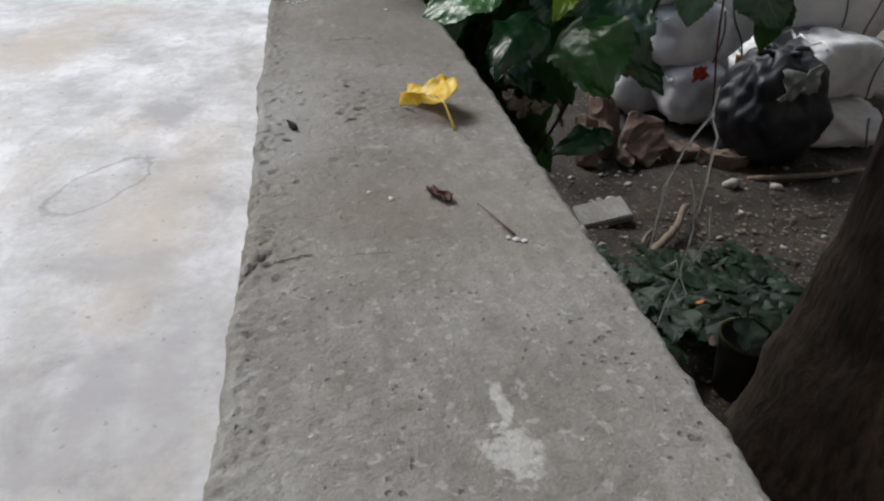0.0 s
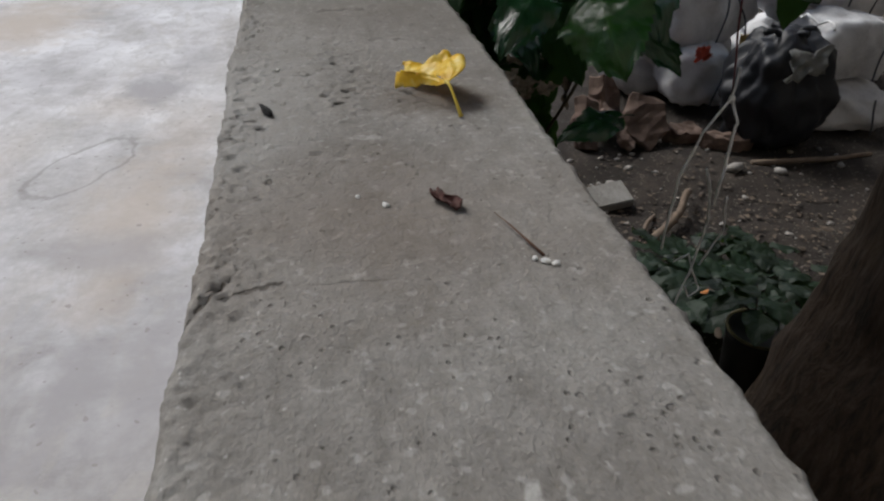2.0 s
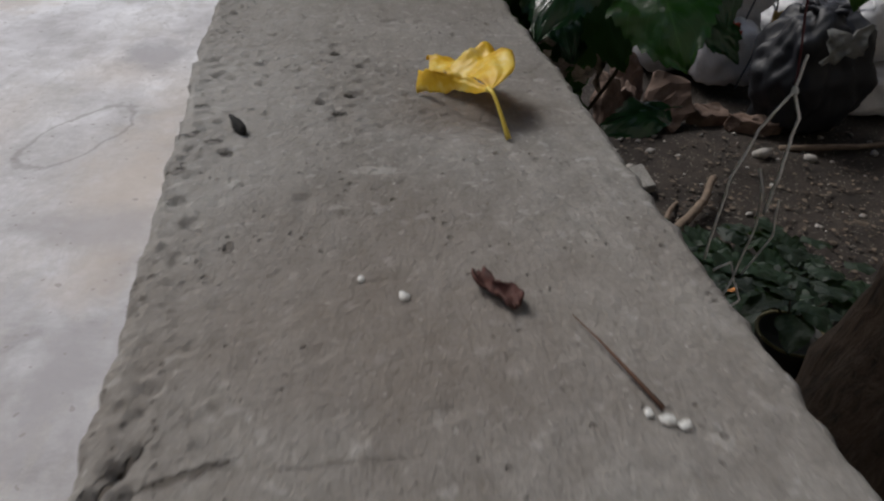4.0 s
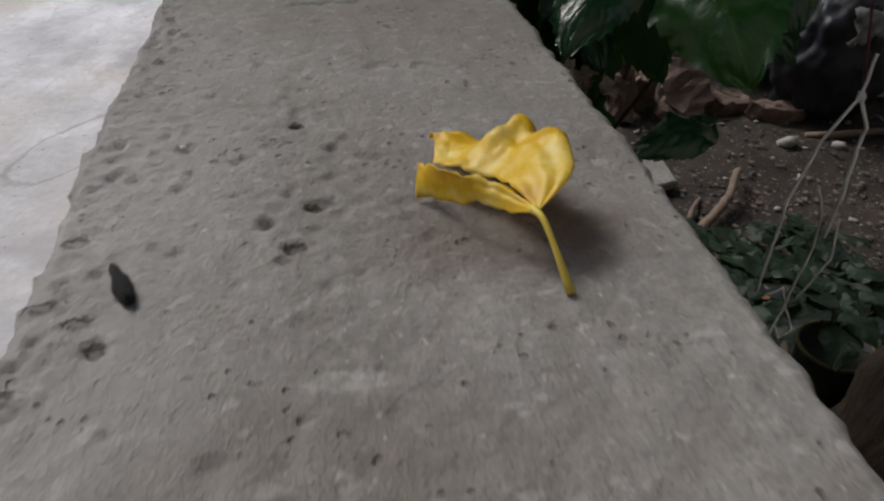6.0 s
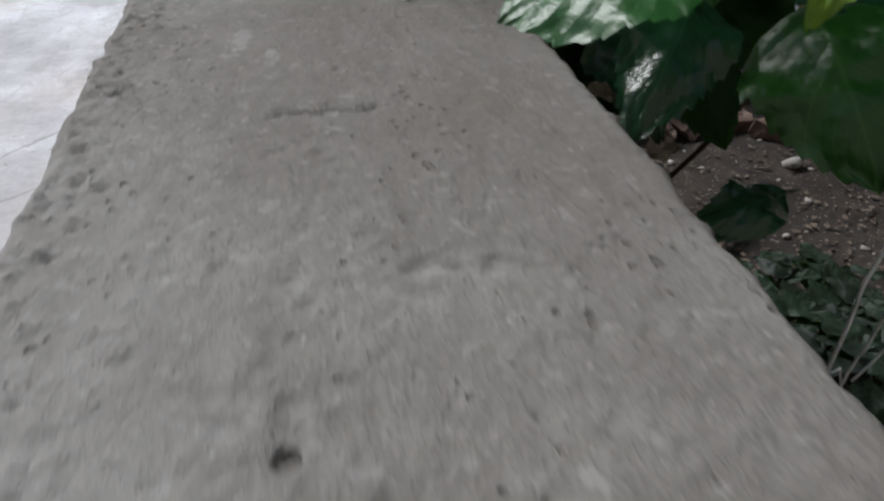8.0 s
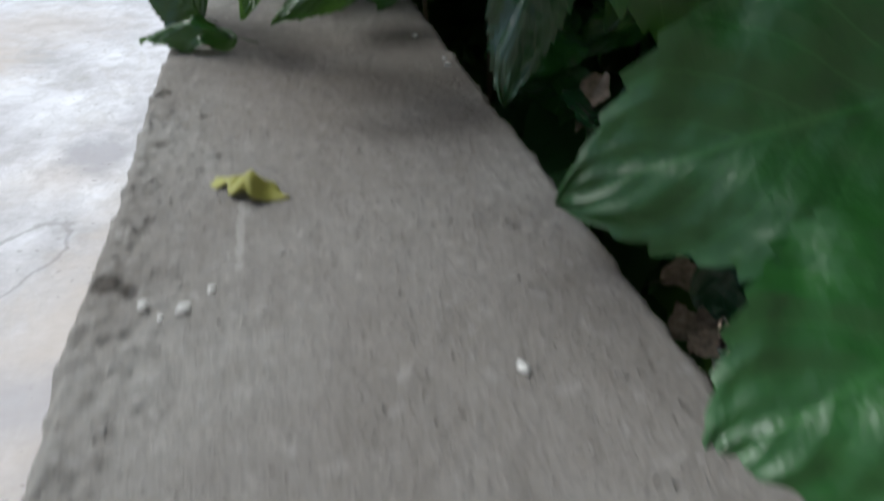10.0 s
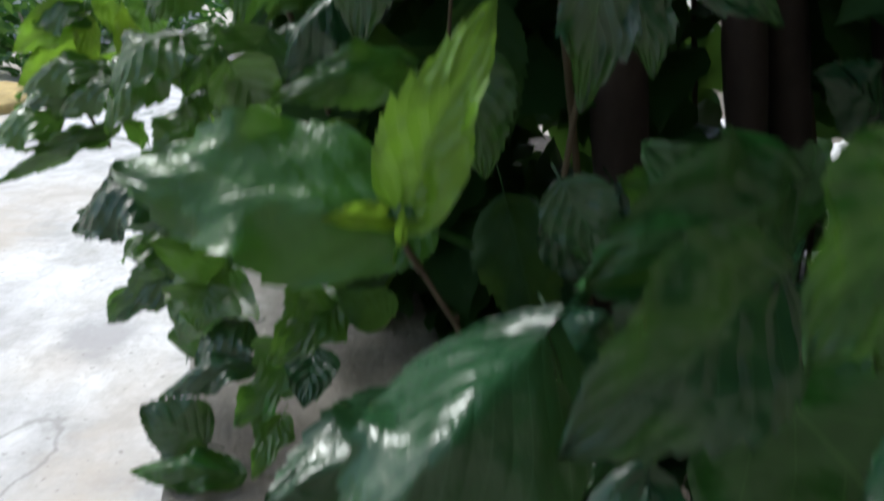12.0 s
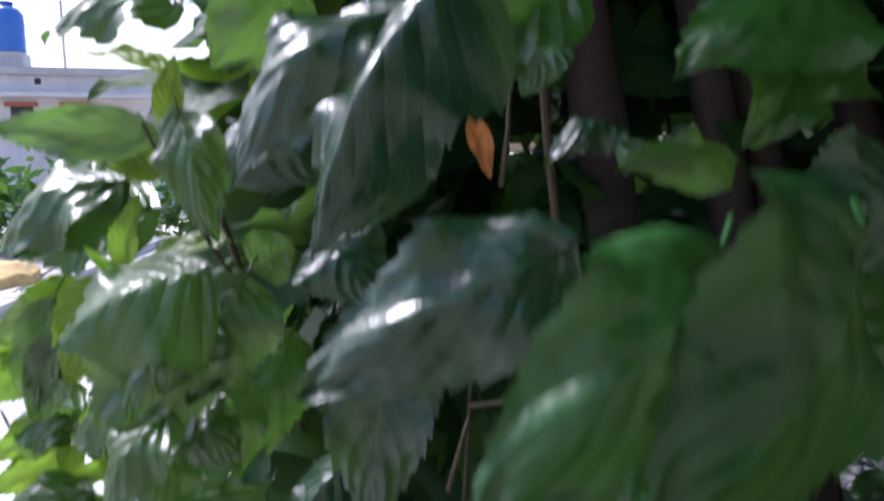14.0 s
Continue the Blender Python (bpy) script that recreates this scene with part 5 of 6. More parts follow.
add_leaf((0.21, 1.55, 0.54), (0.22, 1.55, 0.51), 0.013, (-0.15, -0.9, 0.4), "orange", 0)
add_leaf((0.164, 1.55, 0.515), (0.146, 1.53, 0.485), 0.032, (-0.15, -0.9, 0.4), "mid", 1)
add_leaf((0.259, 1.56, 0.588), (0.239, 1.55, 0.554), 0.032, (-0.15, -0.9, 0.4), "lit", 0)
add_leaf((0.369, 1.43, 0.509), (0.304, 1.42, 0.49), 0.064, (-0.25, -0.95, 0.15), "dark", 1)
add_leaf((0.466, 1.5, 0.374), (0.391, 1.5, 0.404), 0.063, (-0.15, -0.9, 0.4), "mid", 0)
add_leaf((0.153, 1.55, 0.514), (0.157, 1.54, 0.491), 0.021, (-0.15, -0.9, 0.4), "lit", 0)
add_leaf((0.284, 1.5, 0.528), (0.274, 1.5, 0.512), 0.024, (-0.3, -0.55, 0.78), "mid", 4)
add_leaf((0.09, 1.62, 0.539), (0.131, 1.58, 0.505), 0.070, (-0.3, -0.55, 0.78), "dark", 4)
add_leaf((0.127, 1.58, 0.47), (0.14, 1.56, 0.448), 0.039, (-0.25, -0.95, 0.15), "dark", 1)

# courtyard sprays, many in the lit copy that holds light in its colour
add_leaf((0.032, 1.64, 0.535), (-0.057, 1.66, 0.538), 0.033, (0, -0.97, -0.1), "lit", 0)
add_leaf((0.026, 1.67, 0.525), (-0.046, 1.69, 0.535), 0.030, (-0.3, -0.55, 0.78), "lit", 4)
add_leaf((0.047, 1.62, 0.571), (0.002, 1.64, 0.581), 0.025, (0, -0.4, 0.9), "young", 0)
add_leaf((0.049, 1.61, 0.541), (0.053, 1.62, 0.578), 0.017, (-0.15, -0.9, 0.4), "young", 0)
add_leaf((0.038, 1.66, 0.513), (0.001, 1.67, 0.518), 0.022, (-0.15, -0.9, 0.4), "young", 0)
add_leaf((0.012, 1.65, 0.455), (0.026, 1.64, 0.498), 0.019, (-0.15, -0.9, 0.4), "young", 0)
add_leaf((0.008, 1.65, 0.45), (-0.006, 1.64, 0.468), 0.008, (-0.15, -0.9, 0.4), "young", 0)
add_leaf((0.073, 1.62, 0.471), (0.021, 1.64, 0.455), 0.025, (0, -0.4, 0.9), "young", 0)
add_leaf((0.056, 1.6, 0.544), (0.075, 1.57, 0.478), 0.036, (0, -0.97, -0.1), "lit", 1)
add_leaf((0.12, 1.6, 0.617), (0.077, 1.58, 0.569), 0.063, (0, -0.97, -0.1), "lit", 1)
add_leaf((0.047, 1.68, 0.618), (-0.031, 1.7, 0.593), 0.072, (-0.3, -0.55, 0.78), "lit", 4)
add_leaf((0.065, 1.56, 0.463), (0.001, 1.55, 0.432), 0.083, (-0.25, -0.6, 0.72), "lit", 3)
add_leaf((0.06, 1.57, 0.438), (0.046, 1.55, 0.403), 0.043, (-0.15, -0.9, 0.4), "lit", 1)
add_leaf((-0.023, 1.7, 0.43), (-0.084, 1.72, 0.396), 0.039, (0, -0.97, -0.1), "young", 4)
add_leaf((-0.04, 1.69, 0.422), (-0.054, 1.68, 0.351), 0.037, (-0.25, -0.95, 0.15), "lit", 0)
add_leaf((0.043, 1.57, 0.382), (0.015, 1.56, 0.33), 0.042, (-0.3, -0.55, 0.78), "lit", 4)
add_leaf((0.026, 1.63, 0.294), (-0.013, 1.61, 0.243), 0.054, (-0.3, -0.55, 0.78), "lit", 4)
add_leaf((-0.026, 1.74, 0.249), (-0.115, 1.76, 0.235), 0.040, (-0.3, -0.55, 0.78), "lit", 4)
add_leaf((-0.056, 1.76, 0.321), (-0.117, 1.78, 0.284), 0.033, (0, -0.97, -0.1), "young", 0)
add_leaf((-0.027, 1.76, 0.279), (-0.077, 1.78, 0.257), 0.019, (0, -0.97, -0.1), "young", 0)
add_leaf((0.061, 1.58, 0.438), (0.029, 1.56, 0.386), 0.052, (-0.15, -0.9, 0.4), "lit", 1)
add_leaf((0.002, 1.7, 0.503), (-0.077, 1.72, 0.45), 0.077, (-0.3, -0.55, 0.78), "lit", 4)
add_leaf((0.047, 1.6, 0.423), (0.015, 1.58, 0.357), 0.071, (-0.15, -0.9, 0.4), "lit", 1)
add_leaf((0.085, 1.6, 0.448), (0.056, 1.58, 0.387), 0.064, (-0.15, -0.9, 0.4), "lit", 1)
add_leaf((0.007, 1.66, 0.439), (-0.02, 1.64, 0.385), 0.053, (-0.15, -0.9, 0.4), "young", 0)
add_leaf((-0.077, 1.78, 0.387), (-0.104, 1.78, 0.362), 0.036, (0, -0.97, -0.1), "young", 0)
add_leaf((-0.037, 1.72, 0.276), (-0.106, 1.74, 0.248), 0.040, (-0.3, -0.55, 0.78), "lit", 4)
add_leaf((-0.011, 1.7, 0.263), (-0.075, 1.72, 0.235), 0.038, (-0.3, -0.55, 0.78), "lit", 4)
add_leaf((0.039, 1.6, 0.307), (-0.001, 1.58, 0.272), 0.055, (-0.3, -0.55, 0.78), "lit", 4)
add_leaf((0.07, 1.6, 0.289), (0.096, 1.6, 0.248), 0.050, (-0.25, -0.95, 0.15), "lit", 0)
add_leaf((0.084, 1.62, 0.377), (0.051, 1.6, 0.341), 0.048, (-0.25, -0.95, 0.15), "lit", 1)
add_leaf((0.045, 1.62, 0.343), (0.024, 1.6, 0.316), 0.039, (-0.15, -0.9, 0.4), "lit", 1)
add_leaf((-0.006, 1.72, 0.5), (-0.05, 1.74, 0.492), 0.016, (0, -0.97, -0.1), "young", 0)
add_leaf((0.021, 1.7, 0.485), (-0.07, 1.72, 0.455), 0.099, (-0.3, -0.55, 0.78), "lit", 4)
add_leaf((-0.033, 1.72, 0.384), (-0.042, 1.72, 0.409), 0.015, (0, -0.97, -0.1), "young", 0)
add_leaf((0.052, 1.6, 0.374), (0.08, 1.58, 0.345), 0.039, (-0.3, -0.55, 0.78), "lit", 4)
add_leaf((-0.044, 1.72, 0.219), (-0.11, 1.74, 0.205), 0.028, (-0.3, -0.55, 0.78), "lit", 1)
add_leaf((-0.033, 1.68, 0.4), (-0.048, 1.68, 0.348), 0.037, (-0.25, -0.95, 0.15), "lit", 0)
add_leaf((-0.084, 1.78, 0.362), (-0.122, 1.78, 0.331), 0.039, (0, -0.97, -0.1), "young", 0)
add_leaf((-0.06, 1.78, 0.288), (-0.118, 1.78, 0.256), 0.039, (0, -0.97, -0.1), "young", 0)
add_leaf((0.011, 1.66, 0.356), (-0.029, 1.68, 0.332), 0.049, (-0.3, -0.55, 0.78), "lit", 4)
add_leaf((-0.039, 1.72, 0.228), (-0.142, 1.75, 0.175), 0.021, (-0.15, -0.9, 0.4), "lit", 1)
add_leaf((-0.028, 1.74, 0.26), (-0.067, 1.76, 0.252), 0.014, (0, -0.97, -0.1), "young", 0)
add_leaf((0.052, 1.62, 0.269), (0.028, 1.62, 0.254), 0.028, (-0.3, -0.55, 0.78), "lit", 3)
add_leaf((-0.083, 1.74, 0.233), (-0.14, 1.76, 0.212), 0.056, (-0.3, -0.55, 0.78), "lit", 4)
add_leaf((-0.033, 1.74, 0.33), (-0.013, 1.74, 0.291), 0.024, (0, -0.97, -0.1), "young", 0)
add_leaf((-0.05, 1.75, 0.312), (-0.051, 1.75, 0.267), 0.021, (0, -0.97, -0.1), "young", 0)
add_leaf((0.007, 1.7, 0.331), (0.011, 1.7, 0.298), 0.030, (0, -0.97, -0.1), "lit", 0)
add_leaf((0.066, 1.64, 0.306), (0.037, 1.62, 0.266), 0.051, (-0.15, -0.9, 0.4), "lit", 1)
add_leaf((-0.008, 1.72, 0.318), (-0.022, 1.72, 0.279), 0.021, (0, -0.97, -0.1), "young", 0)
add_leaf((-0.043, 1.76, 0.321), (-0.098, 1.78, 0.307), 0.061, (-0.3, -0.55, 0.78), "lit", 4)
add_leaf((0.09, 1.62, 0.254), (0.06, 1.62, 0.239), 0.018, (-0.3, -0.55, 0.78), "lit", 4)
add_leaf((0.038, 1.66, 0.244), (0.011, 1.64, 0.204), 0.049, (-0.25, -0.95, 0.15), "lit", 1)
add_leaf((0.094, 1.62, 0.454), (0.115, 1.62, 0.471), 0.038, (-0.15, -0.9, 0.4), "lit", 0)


def stems():
    """Woody stems from the soil to the leaf sprays."""
    root = Vector((0.5, 1.85, -1.42)) - shrub.location
    ends = [(0.26, 1.56, 0.75), (0.33, 1.6, 0.3), (0.22, 1.62, 0.05), (0.5, 1.35, 0.35), (0.55, 1.2, 0.0), (0.55, 1.9, 0.8), (0.1, 1.75, 0.5), (0.8, 1.6, 0.7)]
    for k, e in enumerate(ends):
        e = Vector(e) - shrub.location
        a = root + Vector((0.1 * math.cos(k * 2.4), 0.1 * math.sin(k * 2.4), 0))
        pts = []
        for i in range(9):
            s = i / 8
            p = a.lerp(e, s) + Vector((0.04 * math.sin(5 * s + k), 0.05 * math.sin(4 * s + 2 * k), 0.35 * math.sin(math.pi * s) * 0.4))
            pts.append(p)
        part("stem", tube_bm(pts, [0.0055 - 0.003 * i / 8 for i in range(9)], 8), stem_mat, shrub)


stems()

def shoot(points, r):
    part("stem", tube_bm([Vector(p) - shrub.location for p in points], [r * (1 - 0.5 * k / len(points)) for k in range(len(points))], 7), stem_mat, shrub)


shoot([(0.223, 1.595, 0.218), (0.218, 1.594, 0.293), (0.222, 1.592, 0.378), (0.219, 1.6, 0.452)], 0.0017)
shoot([(0.221, 1.589, 0.365), (0.233, 1.548, 0.382), (0.246, 1.506, 0.398)], 0.0017)
shoot([(-0.051, 1.768, 0.201), (-0.077, 1.785, 0.245), (-0.103, 1.801, 0.285), (-0.117, 1.811, 0.313)], 0.0017)
shoot([(-0.083, 1.789, 0.255), (-0.086, 1.799, 0.294), (-0.087, 1.808, 0.331)], 0.0017)
shoot([(0.098, 1.624, 0.423), (0.076, 1.613, 0.457), (0.049, 1.627, 0.501), (0.029, 1.639, 0.547)], 0.0017)
shoot([(0.015, 1.626, 0.441), (0.016, 1.629, 0.458)], 0.0017)
shoot([(-0.094, 1.811, 0.234), (-0.096, 1.821, 0.301)], 0.0017)
shoot([(0.23, 1.56, 0.504), (0.235, 1.564, 0.536), (0.237, 1.567, 0.561)], 0.0017)
shoot([(0.185, 1.508, 0.353), (0.191, 1.509, 0.373), (0.199, 1.519, 0.386)], 0.0017)
shoot([(0.15, 1.347, 0.236), (0.143, 1.348, 0.248), (0.142, 1.35, 0.255)], 0.0017)
shoot([(0.2, 1.4, 0.11), (0.17, 1.36, 0.2), (0.15, 1.347, 0.236)], 0.0014)
shoot([(0.401, 1.457, -0.13), (0.419, 1.476, -0.091), (0.44, 1.495, -0.05)], 0.0017)
shoot([(0.422, 1.474, -0.134), (0.443, 1.492, -0.096), (0.471, 1.504, -0.063)], 0.0017)
shoot([(0.394, 1.512, -0.12), (0.432, 1.518, -0.095), (0.474, 1.514, -0.086)], 0.0017)

# old woody stems deep in the shrub
wood_mat = earthy("dark_woody_stem", [(0.3, (0.012, 0.008, 0.007)), (0.6, (0.027, 0.019, 0.016)), (0.8, (0.055, 0.04, 0.033))], 14, 90, 0.85)


def woody_stem(x0, x1, y, r, seed):
    """A stem leaning back to the root, x0 at the height of 0.27 and x1 at 0.09."""
    lean = (x1 - x0) / 0.18
    path = [(0.5 + 0.06 * math.cos(seed), 1.85 + 0.06 * math.sin(seed), -1.44), (0.55, 1.84, -0.7), (x1 + 0.1 * lean, y + 0.05, -0.12), (x1, y, 0.09), (x0, y, 0.27), (x0 - 0.2 * lean, y + 0.03, 0.5), (x0 - 0.4 * lean, y + 0.1, 0.8)]
    pts = smooth_curve(path, 28)
    rad = [r * (1.1 - 0.45 * k / 28) * (1 + 0.22 * fbm(k * 0.45, seed, 1.0, 3)) for k in range(29)]
    part("woody_stem", tube_bm([Vector(p) - shrub.location for p in pts], rad, 10), wood_mat, shrub, "dark brown woody stem")


woody_stem(0.531, 0.56, 1.7, 0.025, 1.0)
woody_stem(0.585, 0.62, 1.71, 0.025, 2.2)
woody_stem(0.705, 0.75, 1.7, 0.027, 3.5)
woody_stem(0.411, 0.428, 1.72, 0.031, 4.6)
for k, (x, y) in enumerate(((0.645, 1.75), (0.66, 1.8), (0.69, 1.78))):
    shoot([(x + 0.03, y, 0.0), (x + 0.01 * k, y, 0.12), (x - 0.01, y + 0.01, 0.24), (x + 0.02 - 0.03 * k, y, 0.36)], 0.003)

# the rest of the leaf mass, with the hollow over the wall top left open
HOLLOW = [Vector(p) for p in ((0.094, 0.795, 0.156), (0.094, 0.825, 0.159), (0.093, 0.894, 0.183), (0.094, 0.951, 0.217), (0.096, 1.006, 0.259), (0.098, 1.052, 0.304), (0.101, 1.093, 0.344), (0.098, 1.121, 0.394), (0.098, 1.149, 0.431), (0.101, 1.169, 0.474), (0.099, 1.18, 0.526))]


# gaps between the branches, through which the heap and the sky show
GAPS = [(Vector((0.1, 1.11, 0.37)), (Vector(to) - Vector((0.1, 1.11, 0.37))).normalized(), r)
        for to, r in (((2.83, 4.0, -0.61), 0.022), ((2.07, 4.0, -0.3), 0.002), ((1.46, 4.0, -0.74), 0.0), ((2.95, 4.0, -1.0), 0.0))]


def in_gap(p):
    return p.y > 1.3 and any((p - start).cross(way).length < r + 0.03 for start, way, r in GAPS)


def shrub_room(p):
    # a clear space before the woody stems
    if 1.25 < p.y < 1.74:
        k = 0.6 / (p.y - 1.1)
        if 0.47 < 0.1 + (p.x - 0.1) * k < 0.8 and 0.04 < 0.36 + (p.z - 0.36) * k < 0.3:
            return False
    if in_gap(p):
        return False
    if ((p.x - 0.5) / 0.72) ** 2 + ((p.y - 1.8) / 0.75) ** 2 > 0.95 + 0.5 * fbm(p.x * 3, p.y * 3, p.z * 3, 2):
        return False
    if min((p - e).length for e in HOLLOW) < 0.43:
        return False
    if p.y < 1.6 and p.x < 0.29 + 0.05 * (p.z > 0):
        return False
    if p.x < 0.02 + 0.10 * (p.y - 1.6) and (p.z < 0.12 or leaf_rng.random() < 0.97):
        return False
    if p.x > 0.5 * p.y and p.z < 0.28 - 0.2 * math.hypot(p.x, p.y):
        return False
    if p.z < -0.12 and p.x > 0.3 + 0.43 * (p.y - 0.9):
        return False
    if (p - Vector((0.48, 1.4, -0.26))).length < 0.2 or (p - Vector((0.43, 1.28, -0.2))).length < 0.2:
        return False
    if p.y < 1.3 and p.z > 0.05 and p.x < 0.48:
        return False
    return True


def random_leaf():
    while True:
        k = leaf_rng.random()
        if k < 0.15:
            p = Vector((leaf_rng.uniform(0.0, 0.35), leaf_rng.uniform(1.65, 2.6), leaf_rng.uniform(0.0, 1.0)))
        elif k < 0.55:
            p = Vector((leaf_rng.uniform(-0.06, 1.0), leaf_rng.uniform(1.6, 2.5), leaf_rng.uniform(-0.3, 1.4)))
        elif k < 0.8:
            p = Vector((leaf_rng.uniform(0.33, 1.1), leaf_rng.uniform(1.15, 2.2), leaf_rng.uniform(-0.15, 1.4)))
        else:
            p = Vector((leaf_rng.uniform(0.29, 0.6), leaf_rng.uniform(1.32, 1.75), leaf_rng.uniform(-0.6, 0.0)))
        if shrub_room(p):
            break
    out = Vector((leaf_rng.gauss(-0.4, 0.6), leaf_rng.gauss(-0.6, 0.5), leaf_rng.gauss(-0.45, 0.35))).normalized()
    size = leaf_rng.uniform(0.075, 0.12)
    normal = Vector((leaf_rng.gauss(-0.5, 0.4), leaf_rng.gauss(-0.7, 0.4), 0.8))
    return p, p + out * size, size * leaf_rng.uniform(0.62, 0.85), normal


for k in range(230):
    base, tip, width, normal = random_leaf()
    # lighter kinds on the courtyard side, to put its stronger light into the colour
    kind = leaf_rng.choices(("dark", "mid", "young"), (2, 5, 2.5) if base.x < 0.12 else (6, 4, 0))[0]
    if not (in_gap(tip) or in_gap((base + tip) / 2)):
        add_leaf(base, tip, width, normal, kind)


for k in range(16):
    # small sunlit leaves of the sprays on the courtyard side
    u, w = leaf_rng.random(), leaf_rng.random()
    base = Vector((-0.27 + 0.36 * u, leaf_rng.uniform(1.72, 2.0), 0.1 + 0.42 * w))
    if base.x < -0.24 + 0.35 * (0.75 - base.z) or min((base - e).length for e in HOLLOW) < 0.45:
        continue
    out = Vector((leaf_rng.gauss(-0.6, 0.5), leaf_rng.gauss(-0.4, 0.5), leaf_rng.gauss(-0.2, 0.45))).normalized()
    size = leaf_rng.uniform(0.035, 0.065)
    normal = Vector((leaf_rng.gauss(-0.3, 0.5), leaf_rng.gauss(-0.5, 0.5), 0.8))
    add_leaf(base, base + out * size, size * leaf_rng.uniform(0.6, 0.8), normal, leaf_rng.choices(("mid", "young", "dark"), (4, 5, 1))[0])


def leaf_mass(count, pick):
    """The uncounted leaves deeper in the shrub, one mesh."""
    small = leaf_mesh("leaf_small", 4.4, 0.1, 0.1, 0.05, 0.05, 1.0, 9, 2)
    co = np.array([v.co[:] for v in small.vertices])
    loops = [tuple(p.vertices) for p in small.polygons]
    verts, faces = [], []
    for k in range(count):
        base, tip, width, normal = pick()
        if pick is random_leaf and base.y < 1.75 and base.x < 0.6 and base.z > -0.1:
            base, tip = base + Vector((0.1, 0.35, 0)), tip + Vector((0.1, 0.35, 0))
        if in_gap(base) or in_gap(tip) or in_gap((base + tip) / 2):
            continue
        m = np.array(leaf_pose(base, tip, width, normal))
        at = len(verts)
        verts += [tuple(p) for p in (co @ m[:3, :3].T + m[:3, 3] - np.array(shrub.location))]
        faces += [tuple(at + i for i in f) for f in loops]
    mesh = bpy.data.meshes.new("foliage")
    mesh.from_pydata(verts, [], faces)
    mesh.polygons.foreach_set("use_smooth", [True] * len(faces))
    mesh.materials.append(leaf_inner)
    ob = new("foliage", mesh)
    ob.parent = shrub
    tagged(ob, "dense dark leaves inside the shrub", kind="stuff")


leaf_mass(3300, random_leaf)


def low_leaf():
    """Leaves hanging down behind the wall."""
    y = leaf_rng.uniform(1.22, 1.6)
    p = Vector((leaf_rng.uniform(0.29, 0.3 + 0.43 * (y - 0.9)), y, leaf_rng.uniform(-0.8, -0.36)))
    out = Vector((leaf_rng.gauss(-0.1, 0.4), leaf_rng.gauss(-0.3, 0.4), -1)).normalized()
    return p, p + out * 0.1, 0.075, Vector((leaf_rng.gauss(-0.3, 0.4), -0.9, 0.4))


def high_leaf():
    """Leaves of the outer side, added over the low plants to shade them."""
    a, r = leaf_rng.uniform(0, 6.283), leaf_rng.random() ** 0.6
    r *= 1 + 0.3 * fbm(math.cos(a) * 2, math.sin(a) * 2, 4, 2)
    p = Vector((1.45 + 0.68 * r * math.cos(a), 1.95 + 0.7 * r * math.sin(a), 0))
    p.z = leaf_rng.uniform(0.35, 1.2 + 0.5 * (1 - r * r))
    out = Vector((leaf_rng.gauss(0, 0.6), leaf_rng.gauss(-0.5, 0.6), -0.5)).normalized()
    return p, p + out * 0.12, 0.09, Vector((leaf_rng.gauss(-0.2, 0.4), -0.5, 0.8))


leaf_mass(120, low_leaf)
leaf_mass(1700, high_leaf)


def shading_leaf():
    """Unseen leaves added over the wall to shade it, as the shrub's top."""
    p = Vector((leaf_rng.uniform(0.26, 1.25), leaf_rng.uniform(0.7, 1.85), leaf_rng.uniform(0.92, 1.4)))
    out = Vector((leaf_rng.gauss(-0.3, 0.6), leaf_rng.gauss(-0.4, 0.6), -0.5)).normalized()
    return p, p + out * 0.11, 0.085, Vector((leaf_rng.gauss(-0.2, 0.4), leaf_rng.gauss(-0.3, 0.4), 0.9))


leaf_mass(900, shading_leaf)


# low leafy plants by the trunk
def ground_plant():
    plant = new("ground_plant")
    for k in range(10):
        a = 2.4 * k
        r = 0.02 + 0.012 * k
        base = Vector((r * math.cos(a), r * math.sin(a), 0.05 + 0.09 * leaf_rng.random()))
        tip = base + Vector((math.cos(a) * 0.12, math.sin(a) * 0.12, leaf_rng.uniform(-0.05, 0.0)))
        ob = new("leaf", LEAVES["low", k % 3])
        ob.matrix_world = leaf_pose(base, tip, 0.1, (0.1, -0.3, 1))
        ob.parent = plant
    for k in range(5):
        a = 1.3 * k
        part("stalk", tube_bm([(0, 0, -0.02), (0.03 * math.cos(a), 0.03 * math.sin(a), 0.06), (0.09 * math.cos(a), 0.09 * math.sin(a), 0.11)], [0.004, 0.003, 0.002], 5), stem_mat, plant)
    return tagged(plant, "low dark green leafy plant growing in the soil", "plant", "low plants by the trunk")


first_plant = ground_plant()
places = [(1.5, 2.05), (1.35, 2.2), (1.85, 2.0), (1.7, 2.0), (1.2, 2.05), (1.5, 1.85), (1.1, 1.85), (1.41, 1.66), (1.05, 2.3), (1.3, 1.9), (1.62, 2.2), (1.4, 2.02), (1.75, 2.2)]
for k, (x, y) in enumerate(places):
    z = soil_height(x, y) if (x, y) != (1.41, 1.66) else -1.215
    m = pose(x, y, z, 0, 0, 70 * k)
    if k == 0:
        first_plant.matrix_basis = m
    else:
        copy_thing(first_plant, m)

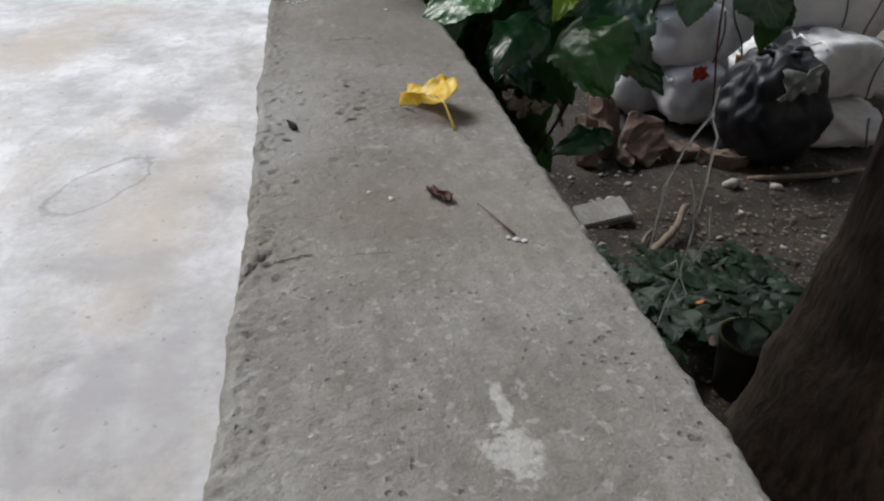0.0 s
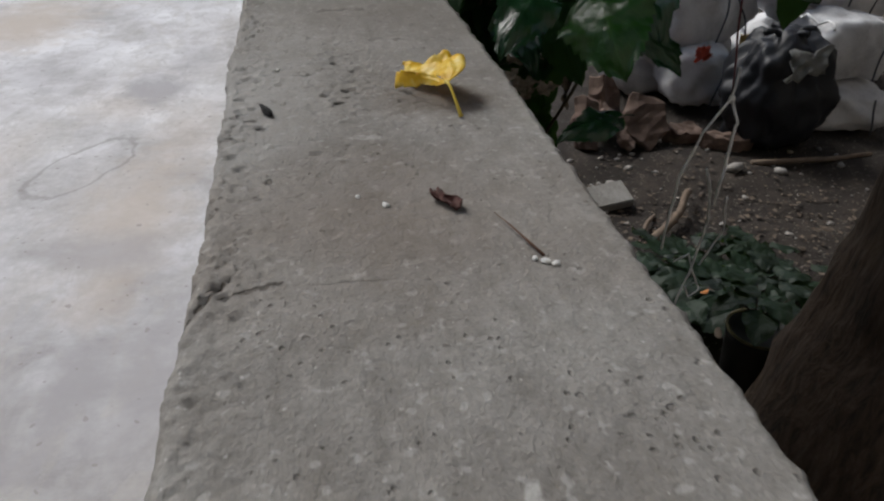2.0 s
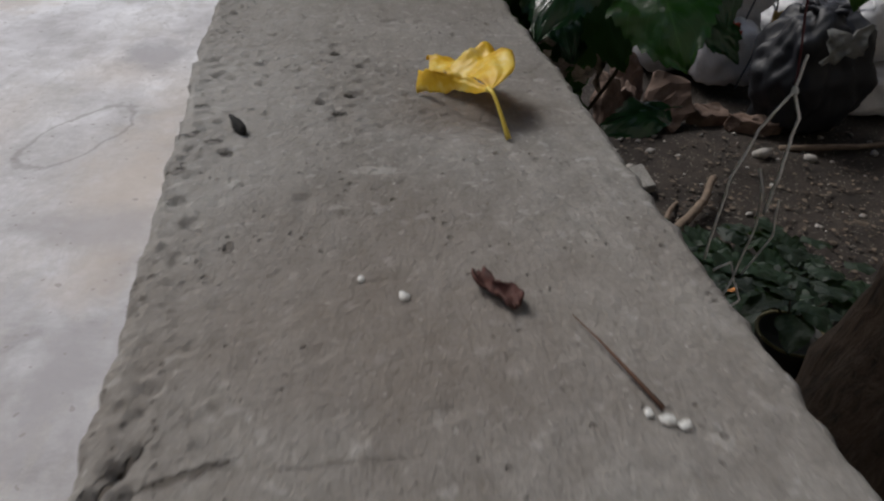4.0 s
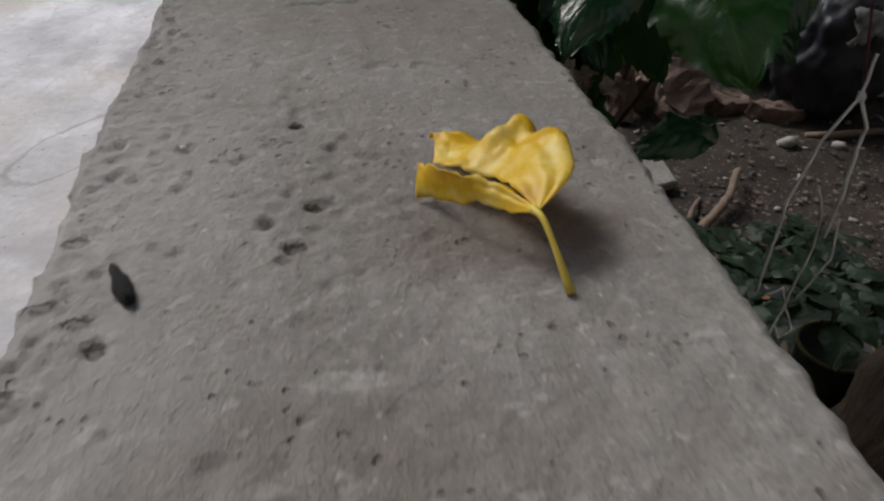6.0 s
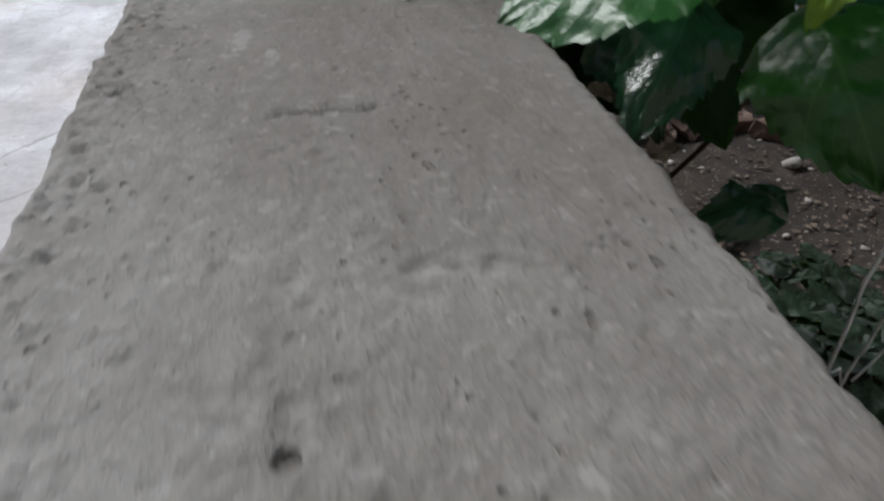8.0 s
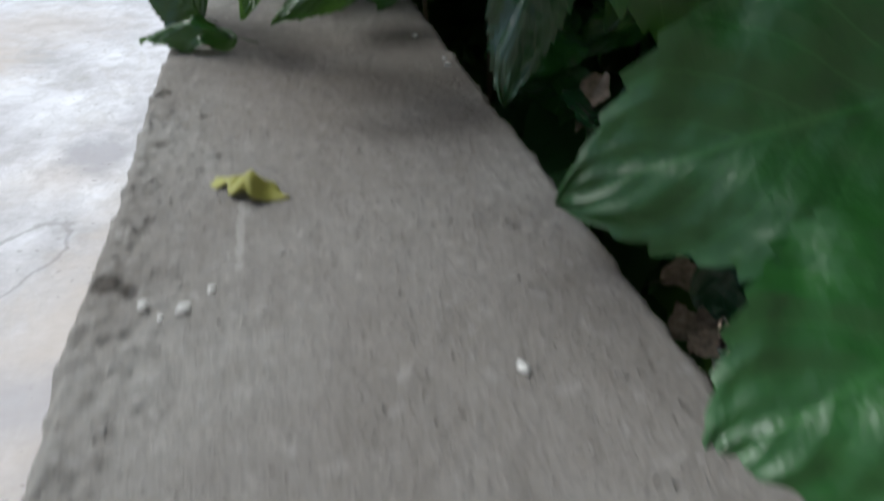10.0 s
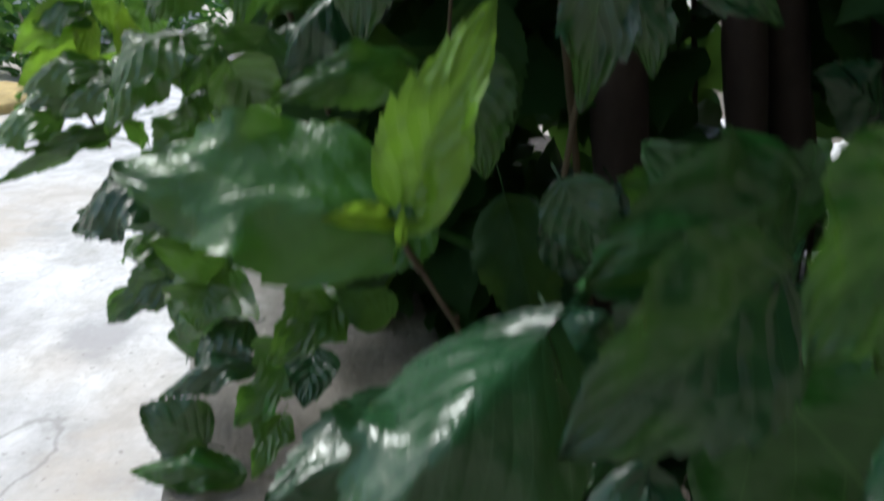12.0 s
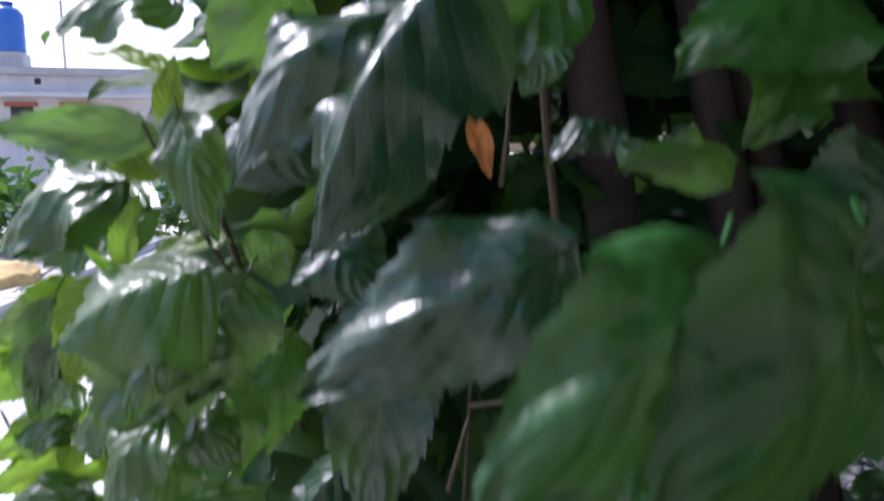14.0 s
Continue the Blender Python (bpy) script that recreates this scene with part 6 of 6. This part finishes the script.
# small crumpled leaf on the wall top, humped in the middle
bm = bmesh.new()
a0, a1 = Vector((0.048, 1.273, 0.002)), Vector((0.088, 1.244, 0.002))
along = a1 - a0
back = Vector((-along.y, along.x, 0)).normalized()
if back.y < 0:
    back = -back
rows = []
for i in range(25):
    s = i / 24
    half = 0.011 * math.sin(math.pi * min(1, 0.06 + s * 0.94)) ** 0.7 * (1 + 0.25 * math.sin(s * 19))
    hump = 0.013 * math.exp(-((s - 0.58) / 0.16) ** 2) + 0.004 * math.exp(-((s - 0.25) / 0.1) ** 2)
    row = []
    for j in range(9):
        v = j / 4 - 1
        p = a0 + along * s + back * (half * v + 0.003 * math.sin(s * 7))
        p.z = 0.0015 + hump * (1 - 0.75 * v * v if v > 0 else 1 - 0.55 * v * v) + 0.0015 * math.sin(s * 15 + 3 * v) * abs(v)
        row.append(bm.verts.new(p))
    rows.append(row)
for p, q in zip(rows, rows[1:]):
    for j in range(8):
        bm.faces.new((p[j], q[j], q[j + 1], p[j + 1]))
small = obj("fallen_leaf", bm, green_fallen)
small.modifiers.new("thick", "SOLIDIFY").thickness = 0.0006
tagged(small, "small crumpled yellow-green fallen leaf on the concrete", "leaf")

# ---- far side of the yard ----
far_wall = earthy("whitewashed_wall", [(0.3, (0.6, 0.57, 0.54)), (0.6, (0.75, 0.72, 0.7)), (0.8, (0.8, 0.78, 0.76))], 1.2, 20, 0.9)
dark_glass = plain("dark_window", (0.03, 0.03, 0.035), 0.2)
red_paint = plain("red_lintel", (0.45, 0.13, 0.09), 0.6)
blue_plastic = plain("blue_tank", (0.05, 0.16, 0.5), 0.4)


def far_house():
    h = new("house")
    o = Vector((-8, 28.5, -1.6))
    h.location = o

    def slab(name, x0, y0, z0, x1, y1, z1, mat, parent, label=""):
        return part(name, box_bm(x0 - o.x, y0 - o.y, z0 - o.z, x1 - o.x, y1 - o.y, z1 - o.z, 0.02), mat, parent, label, False)

    slab("wall", -22, 28.4, -1.6, -3, 36, 3.0, far_wall, h)
    slab("roof", -22.3, 28.1, 3.0, -2.7, 36.3, 3.25, grey_roof, h, "grey concrete roof slab")
    slab("sunshade", -22, 27.7, 2.25, -3, 28.4, 2.4, far_wall, h)
    for x in (-9.2, -7.7, -6.0, -10.8):
        win = slab("window", x - 0.35, 28.35, 0.9, x + 0.35, 28.45, 1.95, dark_glass, h, "dark window")
        slab("lintel", x - 0.5, 28.2, 1.95, x + 0.5, 28.42, 2.1, red_paint, win, "red painted lintel")
    slab("vent", -7.25, 28.36, 2.7, -7.05, 28.44, 2.9, dark_glass, h, "small dark vent")
    tagged(h, "distant whitewashed house with red window lintels", "house")
    tank = new("water_tank")
    tank.location = (-8.15, 29.2, 3.8)
    bm = bmesh.new()
    prof = [(0.0, 0.0), (0.5, 0.0), (0.52, 0.1), (0.5, 0.2), (0.52, 0.5), (0.5, 0.6), (0.52, 0.9), (0.5, 1.3), (0.35, 1.5), (0.2, 1.55), (0.2, 1.65), (0.0, 1.66)]
    rings = [[bm.verts.new((max(r, 0.001) * math.cos(math.pi * k / 16), max(r, 0.001) * math.sin(math.pi * k / 16), z)) for k in range(32)] for r, z in prof]
    for a, b in zip(rings, rings[1:]):
        for k in range(32):
            bm.faces.new((a[k], a[(k + 1) % 32], b[(k + 1) % 32], b[k]))
    tank_body = part("body", bm, blue_plastic, tank)
    part("lid", tube_bm([(0, 0, 1.64), (0, 0, 1.7)], 0.22, 24), blue_plastic, tank_body)
    part("stand", box_bm(-0.5, -0.5, -0.56, 0.5, 0.5, 0.0, 0.02), grey_roof, tank, "grey block stand", False)
    tagged(tank, "blue plastic water tank on the roof", "tank")
    pole = obj("pole", tube_bm([(-6.4, 29.0, 3.2), (-6.4, 29.0, 5.6)], 0.05, 8), grey_roof)
    tagged(pole, "thin grey pole on the roof", "pole")


grey_roof = earthy("grey_roof", [(0.3, (0.4, 0.39, 0.38)), (0.7, (0.55, 0.54, 0.53))], 1, 20, 0.9)
far_house()


def far_bush(x, y, s, seed):
    r = random.Random(seed)
    verts, faces = [], []
    for k in range(260):
        c = Vector((r.gauss(0, 0.45) * s, r.gauss(0, 0.35) * s, abs(r.gauss(0.55, 0.35)) * s))
        u = Vector((r.gauss(0, 1), r.gauss(0, 1), r.gauss(0.5, 0.8))).normalized() * r.uniform(0.15, 0.4) * s
        w = u.cross(Vector((r.gauss(0, 1), r.gauss(0, 1), 0.5))).normalized() * 0.05 * s
        i = len(verts)
        verts += [tuple(c), tuple(c + u * 0.5 + w), tuple(c + u), tuple(c + u * 0.5 - w)]
        faces.append((i, i + 1, i + 2, i + 3))
    mesh = bpy.data.meshes.new("bush")
    mesh.from_pydata(verts, [], faces)
    mesh.materials.append(leaf_mid)
    b = new("bush", mesh)
    b.location = (x, y, -1.62)
    return tagged(b, "far green bush with long leaves beyond the kerb", "bush", "far bushes")


for k, (x, y, s) in enumerate(((-5.2, 17.5, 1.5), (-4.2, 17, 1.4), (-6.4, 18, 1.6), (-3.4, 18, 1.4), (-7.6, 18.5, 1.6), (-2.4, 18.5, 1.5), (-9, 19, 1.7), (-1.0, 18.5, 1.6))):
    far_bush(x, y, s, k + 3)
tagged(obj("sand", rock_bm((1.6, 2.2, 0.5), 3.7, 1, 0.3, 4), plain("yellow_sand", (0.5, 0.36, 0.14), 0.9, 0.2, 8)), "low heap of yellow sand beyond the kerb", "sand").location = (-4.3, 13.9, -1.55)
# unseen tall wall, added to block sky light from behind the walk
tagged(obj("wall_back", box_bm(-9, -2.0, -1.6, 8, -1.8, 5.6), wall_mat, smooth=False), "plain unseen plastered wall added behind the walk to block light", "wall", kind="structure")
tagged(obj("wall_side", box_bm(5.2, -3, -1.6, 5.4, 9, 2.4), wall_mat, smooth=False), "plain plastered boundary wall past the heap", "wall", kind="structure")
